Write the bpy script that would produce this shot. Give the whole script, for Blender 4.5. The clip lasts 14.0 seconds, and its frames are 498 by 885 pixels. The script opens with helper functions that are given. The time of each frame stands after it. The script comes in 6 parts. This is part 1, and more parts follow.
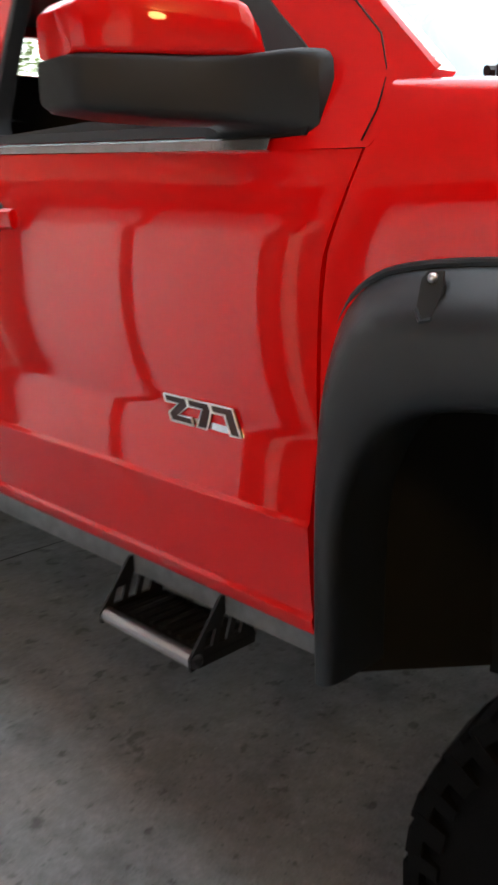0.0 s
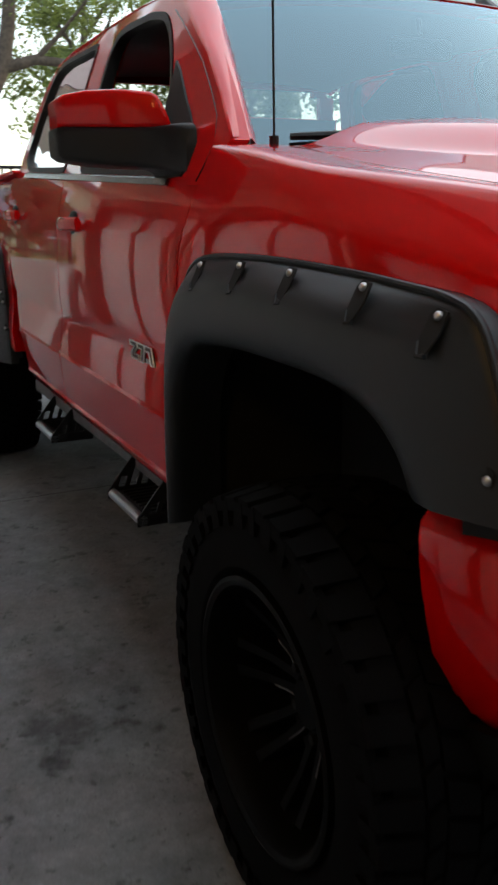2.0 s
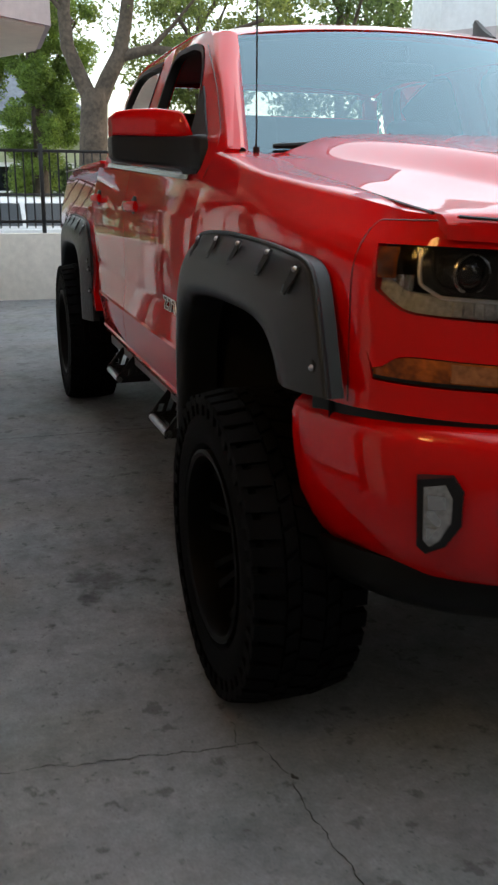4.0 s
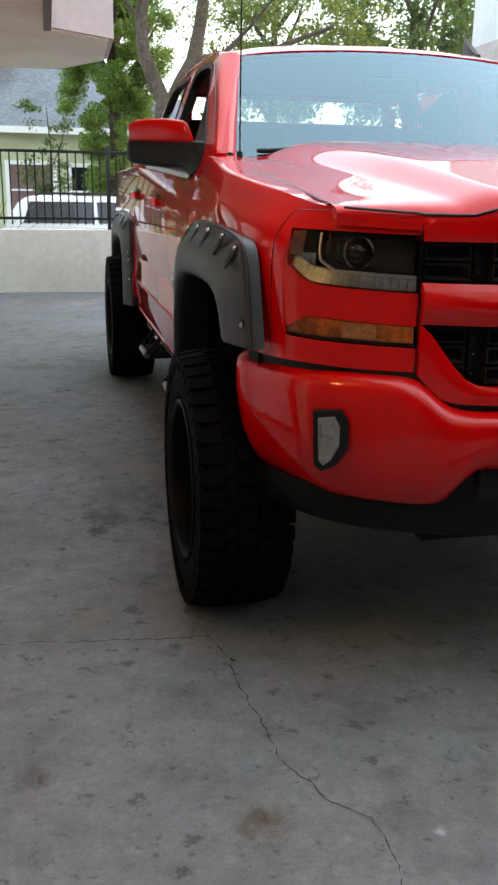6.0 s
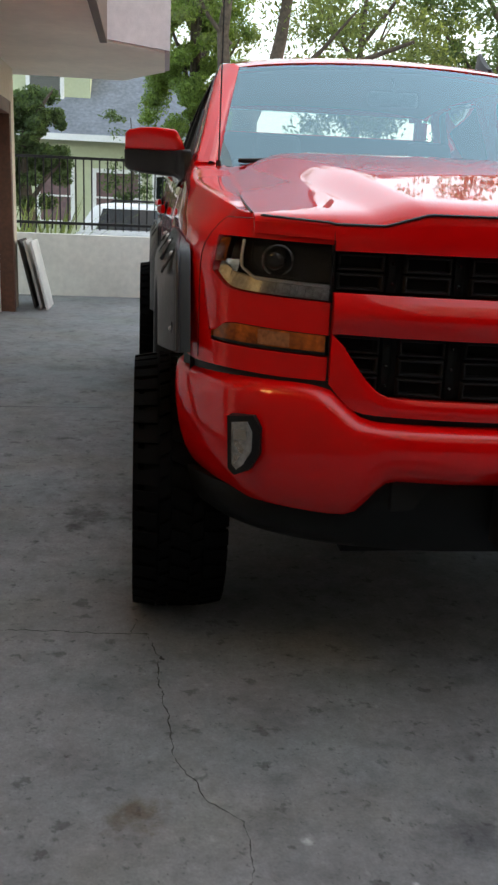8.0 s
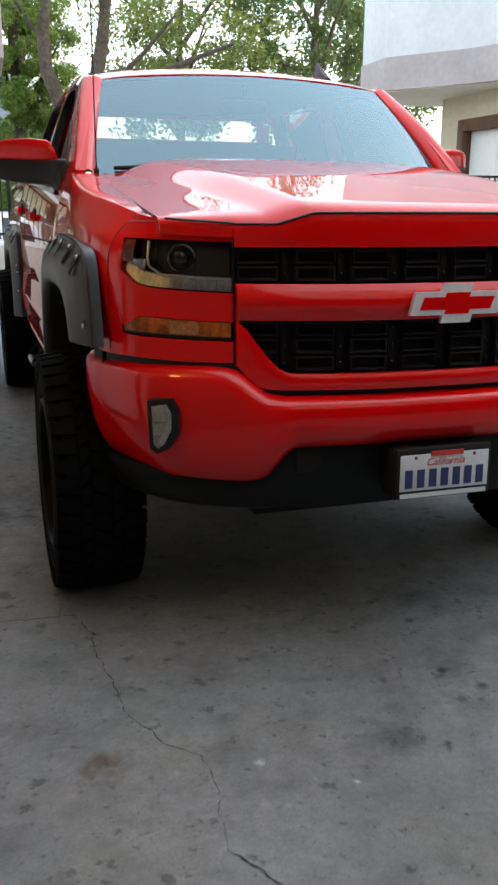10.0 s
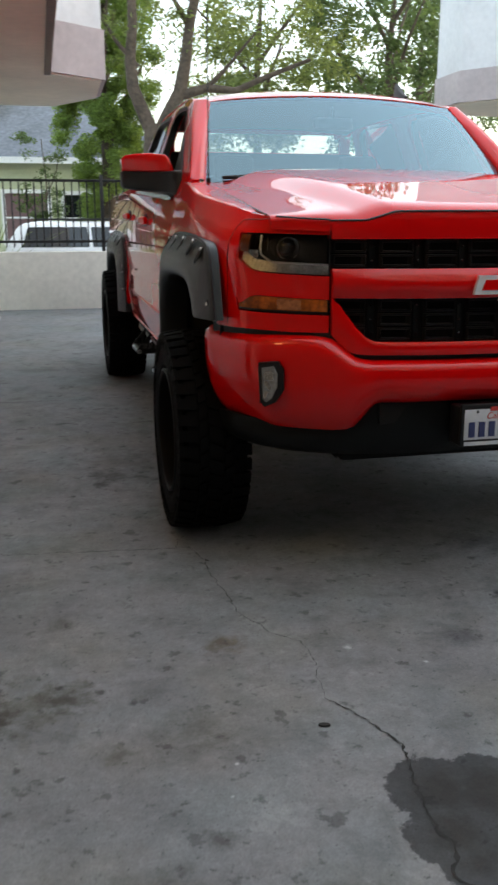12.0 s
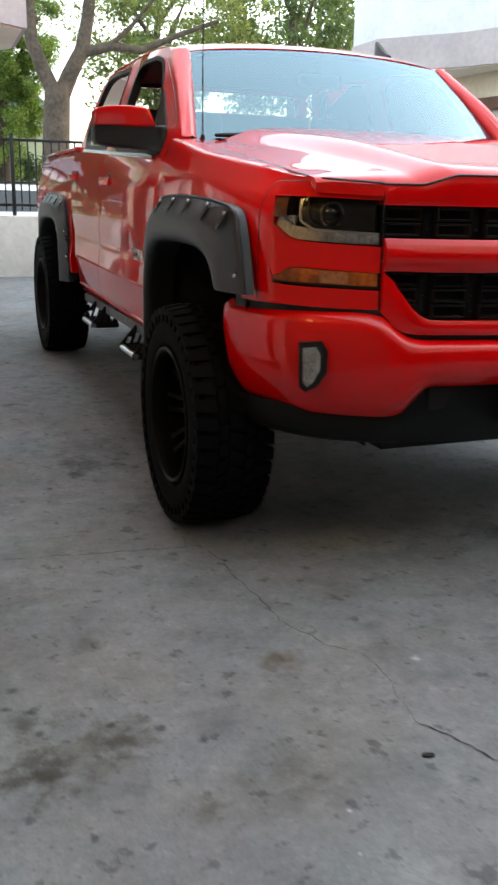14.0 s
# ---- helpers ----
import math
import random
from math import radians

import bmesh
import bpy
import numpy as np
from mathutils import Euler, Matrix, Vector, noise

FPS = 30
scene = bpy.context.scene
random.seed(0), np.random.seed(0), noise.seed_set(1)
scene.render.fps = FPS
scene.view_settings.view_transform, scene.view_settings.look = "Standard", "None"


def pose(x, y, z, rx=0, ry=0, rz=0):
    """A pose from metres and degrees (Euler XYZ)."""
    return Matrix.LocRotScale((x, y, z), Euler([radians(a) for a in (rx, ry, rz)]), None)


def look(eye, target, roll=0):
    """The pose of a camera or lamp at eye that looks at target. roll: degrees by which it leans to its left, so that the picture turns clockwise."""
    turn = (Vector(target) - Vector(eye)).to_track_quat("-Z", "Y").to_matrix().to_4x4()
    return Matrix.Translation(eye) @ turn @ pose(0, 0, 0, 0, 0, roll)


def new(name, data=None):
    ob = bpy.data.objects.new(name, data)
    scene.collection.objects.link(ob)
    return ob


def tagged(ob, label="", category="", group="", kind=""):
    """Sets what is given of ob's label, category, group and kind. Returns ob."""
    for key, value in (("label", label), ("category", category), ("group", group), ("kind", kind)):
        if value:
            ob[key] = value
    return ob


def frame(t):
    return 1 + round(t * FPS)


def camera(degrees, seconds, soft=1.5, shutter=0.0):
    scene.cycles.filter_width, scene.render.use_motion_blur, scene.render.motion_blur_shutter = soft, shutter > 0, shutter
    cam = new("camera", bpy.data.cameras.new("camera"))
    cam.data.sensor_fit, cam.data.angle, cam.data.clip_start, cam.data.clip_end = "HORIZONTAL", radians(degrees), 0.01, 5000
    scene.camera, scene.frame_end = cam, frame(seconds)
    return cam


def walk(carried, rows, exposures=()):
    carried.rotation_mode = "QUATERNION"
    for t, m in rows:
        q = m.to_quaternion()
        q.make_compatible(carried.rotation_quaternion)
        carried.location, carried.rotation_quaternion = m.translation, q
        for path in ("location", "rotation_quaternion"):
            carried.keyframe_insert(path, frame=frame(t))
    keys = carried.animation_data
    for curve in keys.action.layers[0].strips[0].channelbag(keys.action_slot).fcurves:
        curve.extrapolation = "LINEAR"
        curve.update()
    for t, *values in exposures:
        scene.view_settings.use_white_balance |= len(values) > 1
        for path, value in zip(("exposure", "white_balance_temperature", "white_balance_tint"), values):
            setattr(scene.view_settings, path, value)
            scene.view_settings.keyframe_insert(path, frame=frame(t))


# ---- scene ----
cam = camera(31.7, 14.0, soft=2.5, shutter=0.5)
PATH = [
    (0, (-2.033, -0.242, 1.416), (-0.723, 1.168, 0.873), -1.5),
    (0.5, (-2.021, -0.558, 1.433), (-0.968, 1.048, 0.874), -3.0),
    (1, (-1.958, -0.821, 1.425), (-1.008, 0.849, 0.868), -2.9),
    (1.5, (-1.871, -1.104, 1.444), (-0.968, 0.601, 0.919), -2.6),
    (2, (-1.796, -1.422, 1.432), (-0.984, 0.33, 0.91), -0.6),
    (2.5, (-1.805, -1.651, 1.457), (-1.081, 0.133, 0.915), 1.1),
    (3, (-1.855, -1.869, 1.459), (-1.178, -0.068, 0.913), 0.5),
    (3.5, (-1.839, -2.108, 1.458), (-1.236, -0.283, 0.906), 0.0),
    (3.7, (-1.806, -2.2, 1.459), (-1.208, -0.373, 0.902), 0.2),
    (5.8, (-1.606, -2.942, 1.442), (-1.163, -1.071, 0.892), 1.1),
    (6, (-1.566, -2.977, 1.446), (-1.142, -1.103, 0.892), 1.0),
    (6.5, (-1.47, -2.973, 1.433), (-1.086, -1.093, 0.872), 0.8),
    (7, (-1.356, -2.949, 1.425), (-0.985, -1.065, 0.867), 2.6),
    (7.5, (-1.233, -2.985, 1.44), (-0.927, -1.079, 0.916), 3.1),
    (8, (-1.122, -3.089, 1.443), (-0.881, -1.176, 0.91), 2.5),
    (8.5, (-1.102, -3.143, 1.439), (-0.833, -1.235, 0.904), 2.2),
    (9, (-1.177, -3.161, 1.447), (-0.681, -1.298, 0.917), 1.1),
    (9.2, (-1.2, -3.163, 1.466), (-0.672, -1.317, 0.915), 0.9),
    (11.3, (-1.641, -3.783, 1.412), (-1.025, -1.938, 0.947), 0.2),
    (11.5, (-1.633, -3.824, 1.44), (-1.074, -1.968, 0.95), -0.7),
    (12, (-1.66, -3.935, 1.413), (-1.223, -2.05, 0.91), 0.0),
    (12.5, (-1.724, -4.023, 1.376), (-1.325, -2.127, 0.878), 1.7),
    (13, (-1.853, -3.908, 1.381), (-1.232, -2.086, 0.838), 3.3),
    (13.5, (-1.997, -3.715, 1.379), (-1.303, -1.924, 0.821), 2.4),
    (14, (-2.072, -3.442, 1.378), (-1.391, -1.648, 0.815), 1.5),
]
EXPOSURES = [(t, e, 7300, 12) for t, e in ((0.0, 2.35), (0.5, 1.55), (1.0, 1.25), (1.5, 0.78), (2.0, 0.75), (3.0, 0.95), (3.5, 0.95), (6.0, 1.38), (6.5, 1.38), (7.5, 1.1), (8.0, 1.0), (8.5, 1.38), (9.0, 1.4), (11.5, 0.98), (12.0, 1.05), (12.5, 1.57), (13.0, 1.58), (14.0, 1.57))]
walk(cam, [(t, look(eye, target, roll)) for t, eye, target, roll in PATH], EXPOSURES)

# ---- light ----
world = bpy.data.worlds.new("sky")
world.use_nodes = True
scene.world = world
_n = world.node_tree.nodes
_sky = _n.new("ShaderNodeTexSky")
_sky.sky_type = "NISHITA"
_sky.sun_disc = False
_sky.sun_elevation = radians(24.3)
_sky.sun_rotation = radians(80.5)
_sky.air_density, _sky.dust_density, _sky.ozone_density = 1.3, 1.5, 2.0
_n["Background"].inputs["Strength"].default_value = 0.15
_veil = _n.new("ShaderNodeMix")
_veil.data_type, _veil.blend_type = "RGBA", "ADD"
_veil.inputs["Factor"].default_value = 1.0
_veil.inputs[7].default_value = (2.75, 3.35, 3.7, 1)
world.node_tree.links.new(_sky.outputs["Color"], _veil.inputs[6])
world.node_tree.links.new(_veil.outputs[2], _n["Background"].inputs["Color"])
_sun = bpy.data.lights.new("sun", "SUN")
_sun.energy, _sun.angle, _sun.color = 0.5, radians(165), (1.0, 0.95, 0.88)
sun = new("sun", _sun)
sun.matrix_world = look((12, 2, 5.5), (0, 0, 0))


# ---- materials ----
def mat(name, color, rough=0.5, metal=0.0, coat=0.0, grain=0.0, scale=20.0, bump=0.0, bump_scale=200.0,
        stain=0.0, stain_scale=2.0, spec=0.5, coat_rough=0.03, random_piece=0.0):
    m = bpy.data.materials.new(name)
    m.use_nodes = True
    nt = m.node_tree
    b = nt.nodes["Principled BSDF"]
    b.inputs["Base Color"].default_value = (*color, 1)
    b.inputs["Roughness"].default_value = rough
    b.inputs["Metallic"].default_value = metal
    b.inputs["Coat Weight"].default_value = coat
    b.inputs["Coat Roughness"].default_value = coat_rough
    b.inputs["Coat IOR"].default_value = 1.5
    b.inputs["Specular IOR Level"].default_value = spec
    tc = nt.nodes.new("ShaderNodeTexCoord")
    last = None
    for amount, size in ((grain, scale), (stain, stain_scale)):
        if amount <= 0:
            continue
        nz = nt.nodes.new("ShaderNodeTexNoise")
        nz.inputs["Scale"].default_value = size
        nz.inputs["Detail"].default_value = 6
        nt.links.new(tc.outputs["Object"], nz.inputs["Vector"])
        mr = nt.nodes.new("ShaderNodeMapRange")
        mr.inputs["From Min"].default_value, mr.inputs["From Max"].default_value = 0.3, 0.7
        mr.inputs["To Min"].default_value, mr.inputs["To Max"].default_value = 1 - amount, 1 + amount * 0.6
        nt.links.new(nz.outputs["Fac"], mr.inputs["Value"])
        mx = nt.nodes.new("ShaderNodeMix")
        mx.data_type, mx.blend_type = "RGBA", "MULTIPLY"
        mx.inputs["Factor"].default_value = 1
        if last is None:
            mx.inputs[6].default_value = (*color, 1)
        else:
            nt.links.new(last, mx.inputs[6])
        nt.links.new(mr.outputs["Result"], mx.inputs[7])
        last = mx.outputs[2]
    if random_piece > 0:
        info = nt.nodes.new("ShaderNodeNewGeometry")
        mr = nt.nodes.new("ShaderNodeMapRange")
        mr.inputs["To Min"].default_value, mr.inputs["To Max"].default_value = 1 - random_piece, 1 + random_piece
        nt.links.new(info.outputs["Random Per Island"], mr.inputs["Value"])
        mx = nt.nodes.new("ShaderNodeMix")
        mx.data_type, mx.blend_type = "RGBA", "MULTIPLY"
        mx.inputs["Factor"].default_value = 1
        if last is None:
            mx.inputs[6].default_value = (*color, 1)
        else:
            nt.links.new(last, mx.inputs[6])
        nt.links.new(mr.outputs["Result"], mx.inputs[7])
        last = mx.outputs[2]
    if last is not None:
        nt.links.new(last, b.inputs["Base Color"])
    if bump > 0:
        nz = nt.nodes.new("ShaderNodeTexNoise")
        nz.inputs["Scale"].default_value = bump_scale
        nz.inputs["Detail"].default_value = 4
        nt.links.new(tc.outputs["Object"], nz.inputs["Vector"])
        bp = nt.nodes.new("ShaderNodeBump")
        bp.inputs["Strength"].default_value = bump
        bp.inputs["Distance"].default_value = 0.005
        nt.links.new(nz.outputs["Fac"], bp.inputs["Height"])
        nt.links.new(bp.outputs["Normal"], b.inputs["Normal"])
    return m


def glass_mat(name, tint, ior=1.5, rough=0.0, sheen=(1, 1, 1)):
    m = bpy.data.materials.new(name)
    m.use_nodes = True
    nt = m.node_tree
    nt.nodes.remove(nt.nodes["Principled BSDF"])
    out = nt.nodes["Material Output"]
    tr = nt.nodes.new("ShaderNodeBsdfTransparent")
    tr.inputs["Color"].default_value = (*tint, 1)
    gl = nt.nodes.new("ShaderNodeBsdfGlossy")
    gl.inputs["Roughness"].default_value = rough
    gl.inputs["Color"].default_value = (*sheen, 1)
    fr = nt.nodes.new("ShaderNodeFresnel")
    fr.inputs["IOR"].default_value = ior
    mx = nt.nodes.new("ShaderNodeMixShader")
    nt.links.new(fr.outputs["Fac"], mx.inputs["Fac"])
    nt.links.new(tr.outputs["BSDF"], mx.inputs[1])
    nt.links.new(gl.outputs["BSDF"], mx.inputs[2])
    nt.links.new(mx.outputs["Shader"], out.inputs["Surface"])
    return m


PAINT = mat("red_paint", (0.70, 0.003, 0.004), rough=0.42, coat=1.0, spec=0.03, coat_rough=0.02, stain=0.05, stain_scale=3, grain=0.05, scale=900)
BLACK_PLASTIC = mat("black_plastic", (0.0115, 0.0145, 0.018), rough=0.33, spec=0.42, bump=0.2, bump_scale=900, stain=0.2, stain_scale=4)
MIRROR_BLACK = mat("mirror_plastic", (0.006, 0.007, 0.008), rough=0.45, spec=0.35, bump=0.2, bump_scale=900, stain=0.2, stain_scale=4)
TRIM_BLACK = mat("black_trim", (0.010, 0.010, 0.011), rough=0.45, spec=0.3, grain=0.1, scale=60)
DARK_VOID = mat("undercoat_and_shade", (0.006, 0.006, 0.006), rough=0.9, grain=0.3, scale=12)
RUBBER = mat("tyre_rubber", (0.0032, 0.0032, 0.0036), rough=0.75, spec=0.07, stain=0.35, stain_scale=7, bump=0.3, bump_scale=300)
RIM_BLACK = mat("rim_black", (0.0035, 0.0035, 0.0035), rough=0.45, coat=0.0, spec=0.1, grain=0.1, scale=50)
MILLED = mat("milled_aluminium", (0.6, 0.6, 0.62), rough=0.3, metal=1.0, grain=0.1, scale=300)
CHROME = mat("chrome", (0.75, 0.76, 0.78), rough=0.12, metal=1.0, grain=0.05, scale=30)
VALANCE = mat("valance_plastic", (0.005, 0.0058, 0.006), rough=0.5, spec=0.2, bump=0.2, bump_scale=700, stain=0.2, stain_scale=4)
STEEL_GREY = mat("grey_rail", (0.16, 0.165, 0.17), rough=0.5, metal=0.3, grain=0.25, scale=30)
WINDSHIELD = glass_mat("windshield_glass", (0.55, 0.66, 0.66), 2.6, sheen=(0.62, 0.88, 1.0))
TINTED = glass_mat("tinted_glass", (0.06, 0.07, 0.07), 1.48)
LENS = glass_mat("clear_lens", (0.85, 0.85, 0.85), 1.3)
AMBER = mat("amber_lens", (0.42, 0.09, 0.006), rough=0.12, coat=0.6, grain=0.45, scale=60, stain=0.7, stain_scale=13)
AMBER_PALE = mat("pale_amber", (0.36, 0.13, 0.045), rough=0.15, coat=0.6, grain=0.4, scale=70)
SLOT_EDGE = mat("grille_slot_black", (0.012, 0.012, 0.013), rough=0.38, spec=0.35, grain=0.15, scale=60)
BELT = mat("bright_belt_trim", (0.42, 0.43, 0.44), rough=0.25, metal=0.85, grain=0.15, scale=40)
LAMP_CLEAR = mat("pale_lamp_plastic", (0.60, 0.62, 0.63), rough=0.25, metal=0.0, grain=0.3, scale=90, stain=0.3, stain_scale=25)
SATIN = mat("bright_satin_metal", (0.92, 0.92, 0.93), rough=0.42, metal=0.65, grain=0.03, scale=60)
GRILLE_BLACK = mat("grille_black", (0.006, 0.006, 0.0065), rough=0.25, spec=0.7, grain=0.1, scale=60)
FOG_GREY = mat("fog_lamp_grey", (0.34, 0.345, 0.35), rough=0.2, metal=0.4, grain=0.3, scale=70)
LAMP_SILVER = mat("lamp_reflector", (0.55, 0.55, 0.54), rough=0.22, metal=0.9, grain=0.2, scale=150)
SEAT = mat("seat_fabric", (0.03, 0.03, 0.032), rough=0.85, grain=0.2, scale=150)
DASH = mat("dash_plastic", (0.035, 0.035, 0.038), rough=0.6, grain=0.15, scale=120)
PLATE_WHITE = mat("plate_white", (0.62, 0.63, 0.66), rough=0.4, grain=0.05, scale=60)
PLATE_BLUE = mat("plate_blue", (0.03, 0.04, 0.12), rough=0.5, grain=0.05, scale=60)
PLATE_RED = mat("plate_red", (0.55, 0.05, 0.04), rough=0.5, grain=0.05, scale=60)


# stains on the driveway: x, y, radius, tint
STAINS = [(-1.12, -1.27, 0.085, (0.58, 0.47, 0.35)), (-1.88, -1.58, 0.11, (0.30, 0.28, 0.23)), (-1.67, -1.51, 0.11, (0.45, 0.43, 0.38)),
          (-1.89, -1.36, 0.07, (0.45, 0.44, 0.42)), (-1.78, -1.55, 0.22, (0.74, 0.71, 0.64)), (-1.53, -1.83, 0.07, (0.55, 0.53, 0.48)), (-1.67, -0.99, 0.07, (0.58, 0.57, 0.55)),
          (-0.33, -1.39, 0.12, (0.55, 0.56, 0.58)), (0.16, -0.57, 0.2, (0.62, 0.63, 0.66)), (0.02, -1.05, 0.13, (0.66, 0.66, 0.67)),
          (-1.36, 0.78, 0.17, (0.52, 0.52, 0.52)), (-1.40, 0.64, 0.06, (0.4, 0.4, 0.4)), (-1.3, 1.05, 0.3, (0.72, 0.72, 0.7)),
          (-1.9, -0.6, 0.2, (0.78, 0.78, 0.78)), (-1.32, -1.75, 0.14, (0.72, 0.71, 0.68)), (-1.5, -2.35, 0.1, (0.6, 0.59, 0.55)),
          (-1.33, -2.22, 0.05, (0.42, 0.41, 0.4)), (-1.18, -2.16, 0.09, (1.28, 1.3, 1.3)), (-1.05, -2.5, 0.12, (0.76, 0.75, 0.72)),
          (-0.73, -1.39, 0.016, (2.1, 2.1, 2.1)), (-0.51, -1.54, 0.010, (2.3, 2.3, 2.3)), (-1.23, -1.94, 0.007, (2.4, 2.4, 2.4)), (-1.27, -2.07, 0.007, (2.4, 2.4, 2.4))]
# small oil drips scattered round two parking spots
_drip = random.Random(5)
for cx, cy, spread, count in ((-1.36, 0.78, 0.16, 13), (-1.8, -1.5, 0.16, 8), (-0.3, -1.0, 0.45, 9)):
    for _ in range(count):
        STAINS.append((cx + _drip.gauss(0, spread), cy + _drip.gauss(0, spread * 1.1), _drip.uniform(0.014, 0.028), (0.40, 0.40, 0.40)))
# damp patch: overlapping rounds x, y, radius
DAMP = [(-0.75, -2.16, 0.14), (-0.78, -2.32, 0.13), (-0.62, -2.20, 0.16), (-0.77, -2.42, 0.10), (-0.48, -2.3, 0.2), (-0.33, -2.45, 0.2), (-0.55, -2.5, 0.14), (-0.64, -2.42, 0.14)]



def concrete_mat():
    m = mat("driveway_concrete", (0.272, 0.273, 0.283), rough=0.8, grain=0.15, scale=11, stain=0.2, stain_scale=1.3, bump=0.25, bump_scale=70)
    nt = m.node_tree
    b = nt.nodes["Principled BSDF"]
    src = b.inputs["Base Color"].links[0].from_socket
    tc = nt.nodes.new("ShaderNodeTexCoord")

    def noise(size, detail, rough=0.6, shift=0.0):
        nz = nt.nodes.new("ShaderNodeTexNoise")
        nz.inputs["Scale"].default_value = size
        nz.inputs["Detail"].default_value = detail
        nz.inputs["Roughness"].default_value = rough
        mp = nt.nodes.new("ShaderNodeMapping")
        mp.inputs["Location"].default_value = (shift, shift * 0.7, 0)
        nt.links.new(tc.outputs["Object"], mp.inputs["Vector"])
        nt.links.new(mp.outputs["Vector"], nz.inputs["Vector"])
        return nz.outputs["Fac"]

    def ranged(val, lo, hi, a, b2, smooth=False):
        mr = nt.nodes.new("ShaderNodeMapRange")
        if smooth:
            mr.interpolation_type = "SMOOTHSTEP"
        mr.inputs["From Min"].default_value, mr.inputs["From Max"].default_value = lo, hi
        mr.inputs["To Min"].default_value, mr.inputs["To Max"].default_value = a, b2
        nt.links.new(val, mr.inputs["Value"])
        return mr.outputs["Result"]

    def times(col, val=None, tint=None, fac=None):
        mx = nt.nodes.new("ShaderNodeMix")
        mx.data_type, mx.blend_type = "RGBA", "MULTIPLY"
        mx.inputs["Factor"].default_value = 1
        nt.links.new(col, mx.inputs[6])
        if fac is not None:
            nt.links.new(fac, mx.inputs["Factor"])
        if val is not None:
            nt.links.new(val, mx.inputs[7])
        else:
            mx.inputs[7].default_value = (*tint, 1)
        return mx.outputs[2]
    # grain, dark oil specks, blotches and pale scuffs
    for size, lo, hi, to, shift in ((24, 0.62, 0.70, 0.55, 0.0), (5.0, 0.52, 0.70, 0.74, 3.1), (55, 0.645, 0.69, 0.55, 7.7), (11, 0.61, 0.66, 0.58, 31.0), (130, 0.35, 0.70, 0.78, 1.3), (15, 0.62, 0.75, 1.28, 12.0), (42, 0.30, 0.68, 0.80, 5.5), (34, 0.715, 0.75, 1.45, 21.0)):
        src = times(src, ranged(noise(size, 4, 0.62, shift), lo, hi, 1.0, to))
    # warmer and cooler areas
    src = times(src, None, (0.93, 1.0, 1.0), ranged(noise(2.2, 3, 0.5, 9.0), 0.45, 0.65, 0.0, 1.0))
    src = times(src, None, (1.0, 0.97, 0.90), ranged(noise(1.7, 3, 0.5, 15.0), 0.48, 0.66, 0.0, 1.0))
    warp = noise(13, 7, 0.65)
    for x, y, r, tint in STAINS:
        dist = nt.nodes.new("ShaderNodeVectorMath")
        dist.operation = "DISTANCE"
        dist.inputs[1].default_value = (x, y, 0)
        nt.links.new(tc.outputs["Object"], dist.inputs[0])
        add = nt.nodes.new("ShaderNodeMath")
        add.operation = "MULTIPLY_ADD"
        add.inputs[1].default_value = r * 3.0
        nt.links.new(warp, add.inputs[0])
        nt.links.new(dist.outputs["Value"], add.inputs[2])
        src = times(src, None, tint, ranged(add.outputs[0], r * 1.5, r * 2.6, 1.0, 0.0, True))
    near = None
    for x, y, r in DAMP:
        dist = nt.nodes.new("ShaderNodeVectorMath")
        dist.operation = "DISTANCE"
        dist.inputs[1].default_value = (x, y, 0)
        nt.links.new(tc.outputs["Object"], dist.inputs[0])
        sub = nt.nodes.new("ShaderNodeMath")
        sub.operation = "SUBTRACT"
        sub.inputs[1].default_value = r
        nt.links.new(dist.outputs["Value"], sub.inputs[0])
        if near is None:
            near = sub.outputs[0]
        else:
            mn = nt.nodes.new("ShaderNodeMath")
            mn.operation = "MINIMUM"
            nt.links.new(near, mn.inputs[0])
            nt.links.new(sub.outputs[0], mn.inputs[1])
            near = mn.outputs[0]
    edge = nt.nodes.new("ShaderNodeMath")
    edge.operation = "MULTIPLY_ADD"
    edge.inputs[1].default_value = 0.11
    nt.links.new(noise(17, 7, 0.7, 2.0), edge.inputs[0])
    nt.links.new(near, edge.inputs[2])
    wet = ranged(edge.outputs[0], 0.047, 0.060, 1.0, 0.0, True)
    deep = ranged(edge.outputs[0], -0.06, 0.03, 1.0, 0.0, True)
    src = times(src, None, (0.25, 0.255, 0.26), wet)
    src = times(src, None, (0.58, 0.54, 0.48), deep)
    nt.links.new(src, b.inputs["Base Color"])
    return m


CONCRETE = concrete_mat()
CRACK = mat("crack_dark", (0.03, 0.03, 0.028), rough=0.95, grain=0.3, scale=30)
STUCCO_WHITE = mat("white_stucco", (0.74, 0.74, 0.75), rough=0.9, grain=0.06, scale=12, stain=0.1, stain_scale=1.2, bump=0.5, bump_scale=80)
STUCCO_PINK = mat("pinkish_stucco_band", (0.52, 0.45, 0.45), rough=0.9, grain=0.08, scale=12, stain=0.12, stain_scale=1.5, bump=0.5, bump_scale=80)
STUCCO_BEIGE = mat("beige_stucco", (0.68, 0.59, 0.46), rough=0.9, grain=0.06, scale=12, stain=0.1, stain_scale=1.0, bump=0.5, bump_scale=80)
SOFFIT = mat("soffit_plaster", (0.88, 0.79, 0.67), rough=0.9, grain=0.05, scale=10, stain=0.1, stain_scale=1.0, bump=0.3, bump_scale=80)
# dark brown picked so the unseen south surfaces reflect as shade
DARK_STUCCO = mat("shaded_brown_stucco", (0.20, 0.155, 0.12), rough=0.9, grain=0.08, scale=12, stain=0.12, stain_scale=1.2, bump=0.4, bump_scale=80)
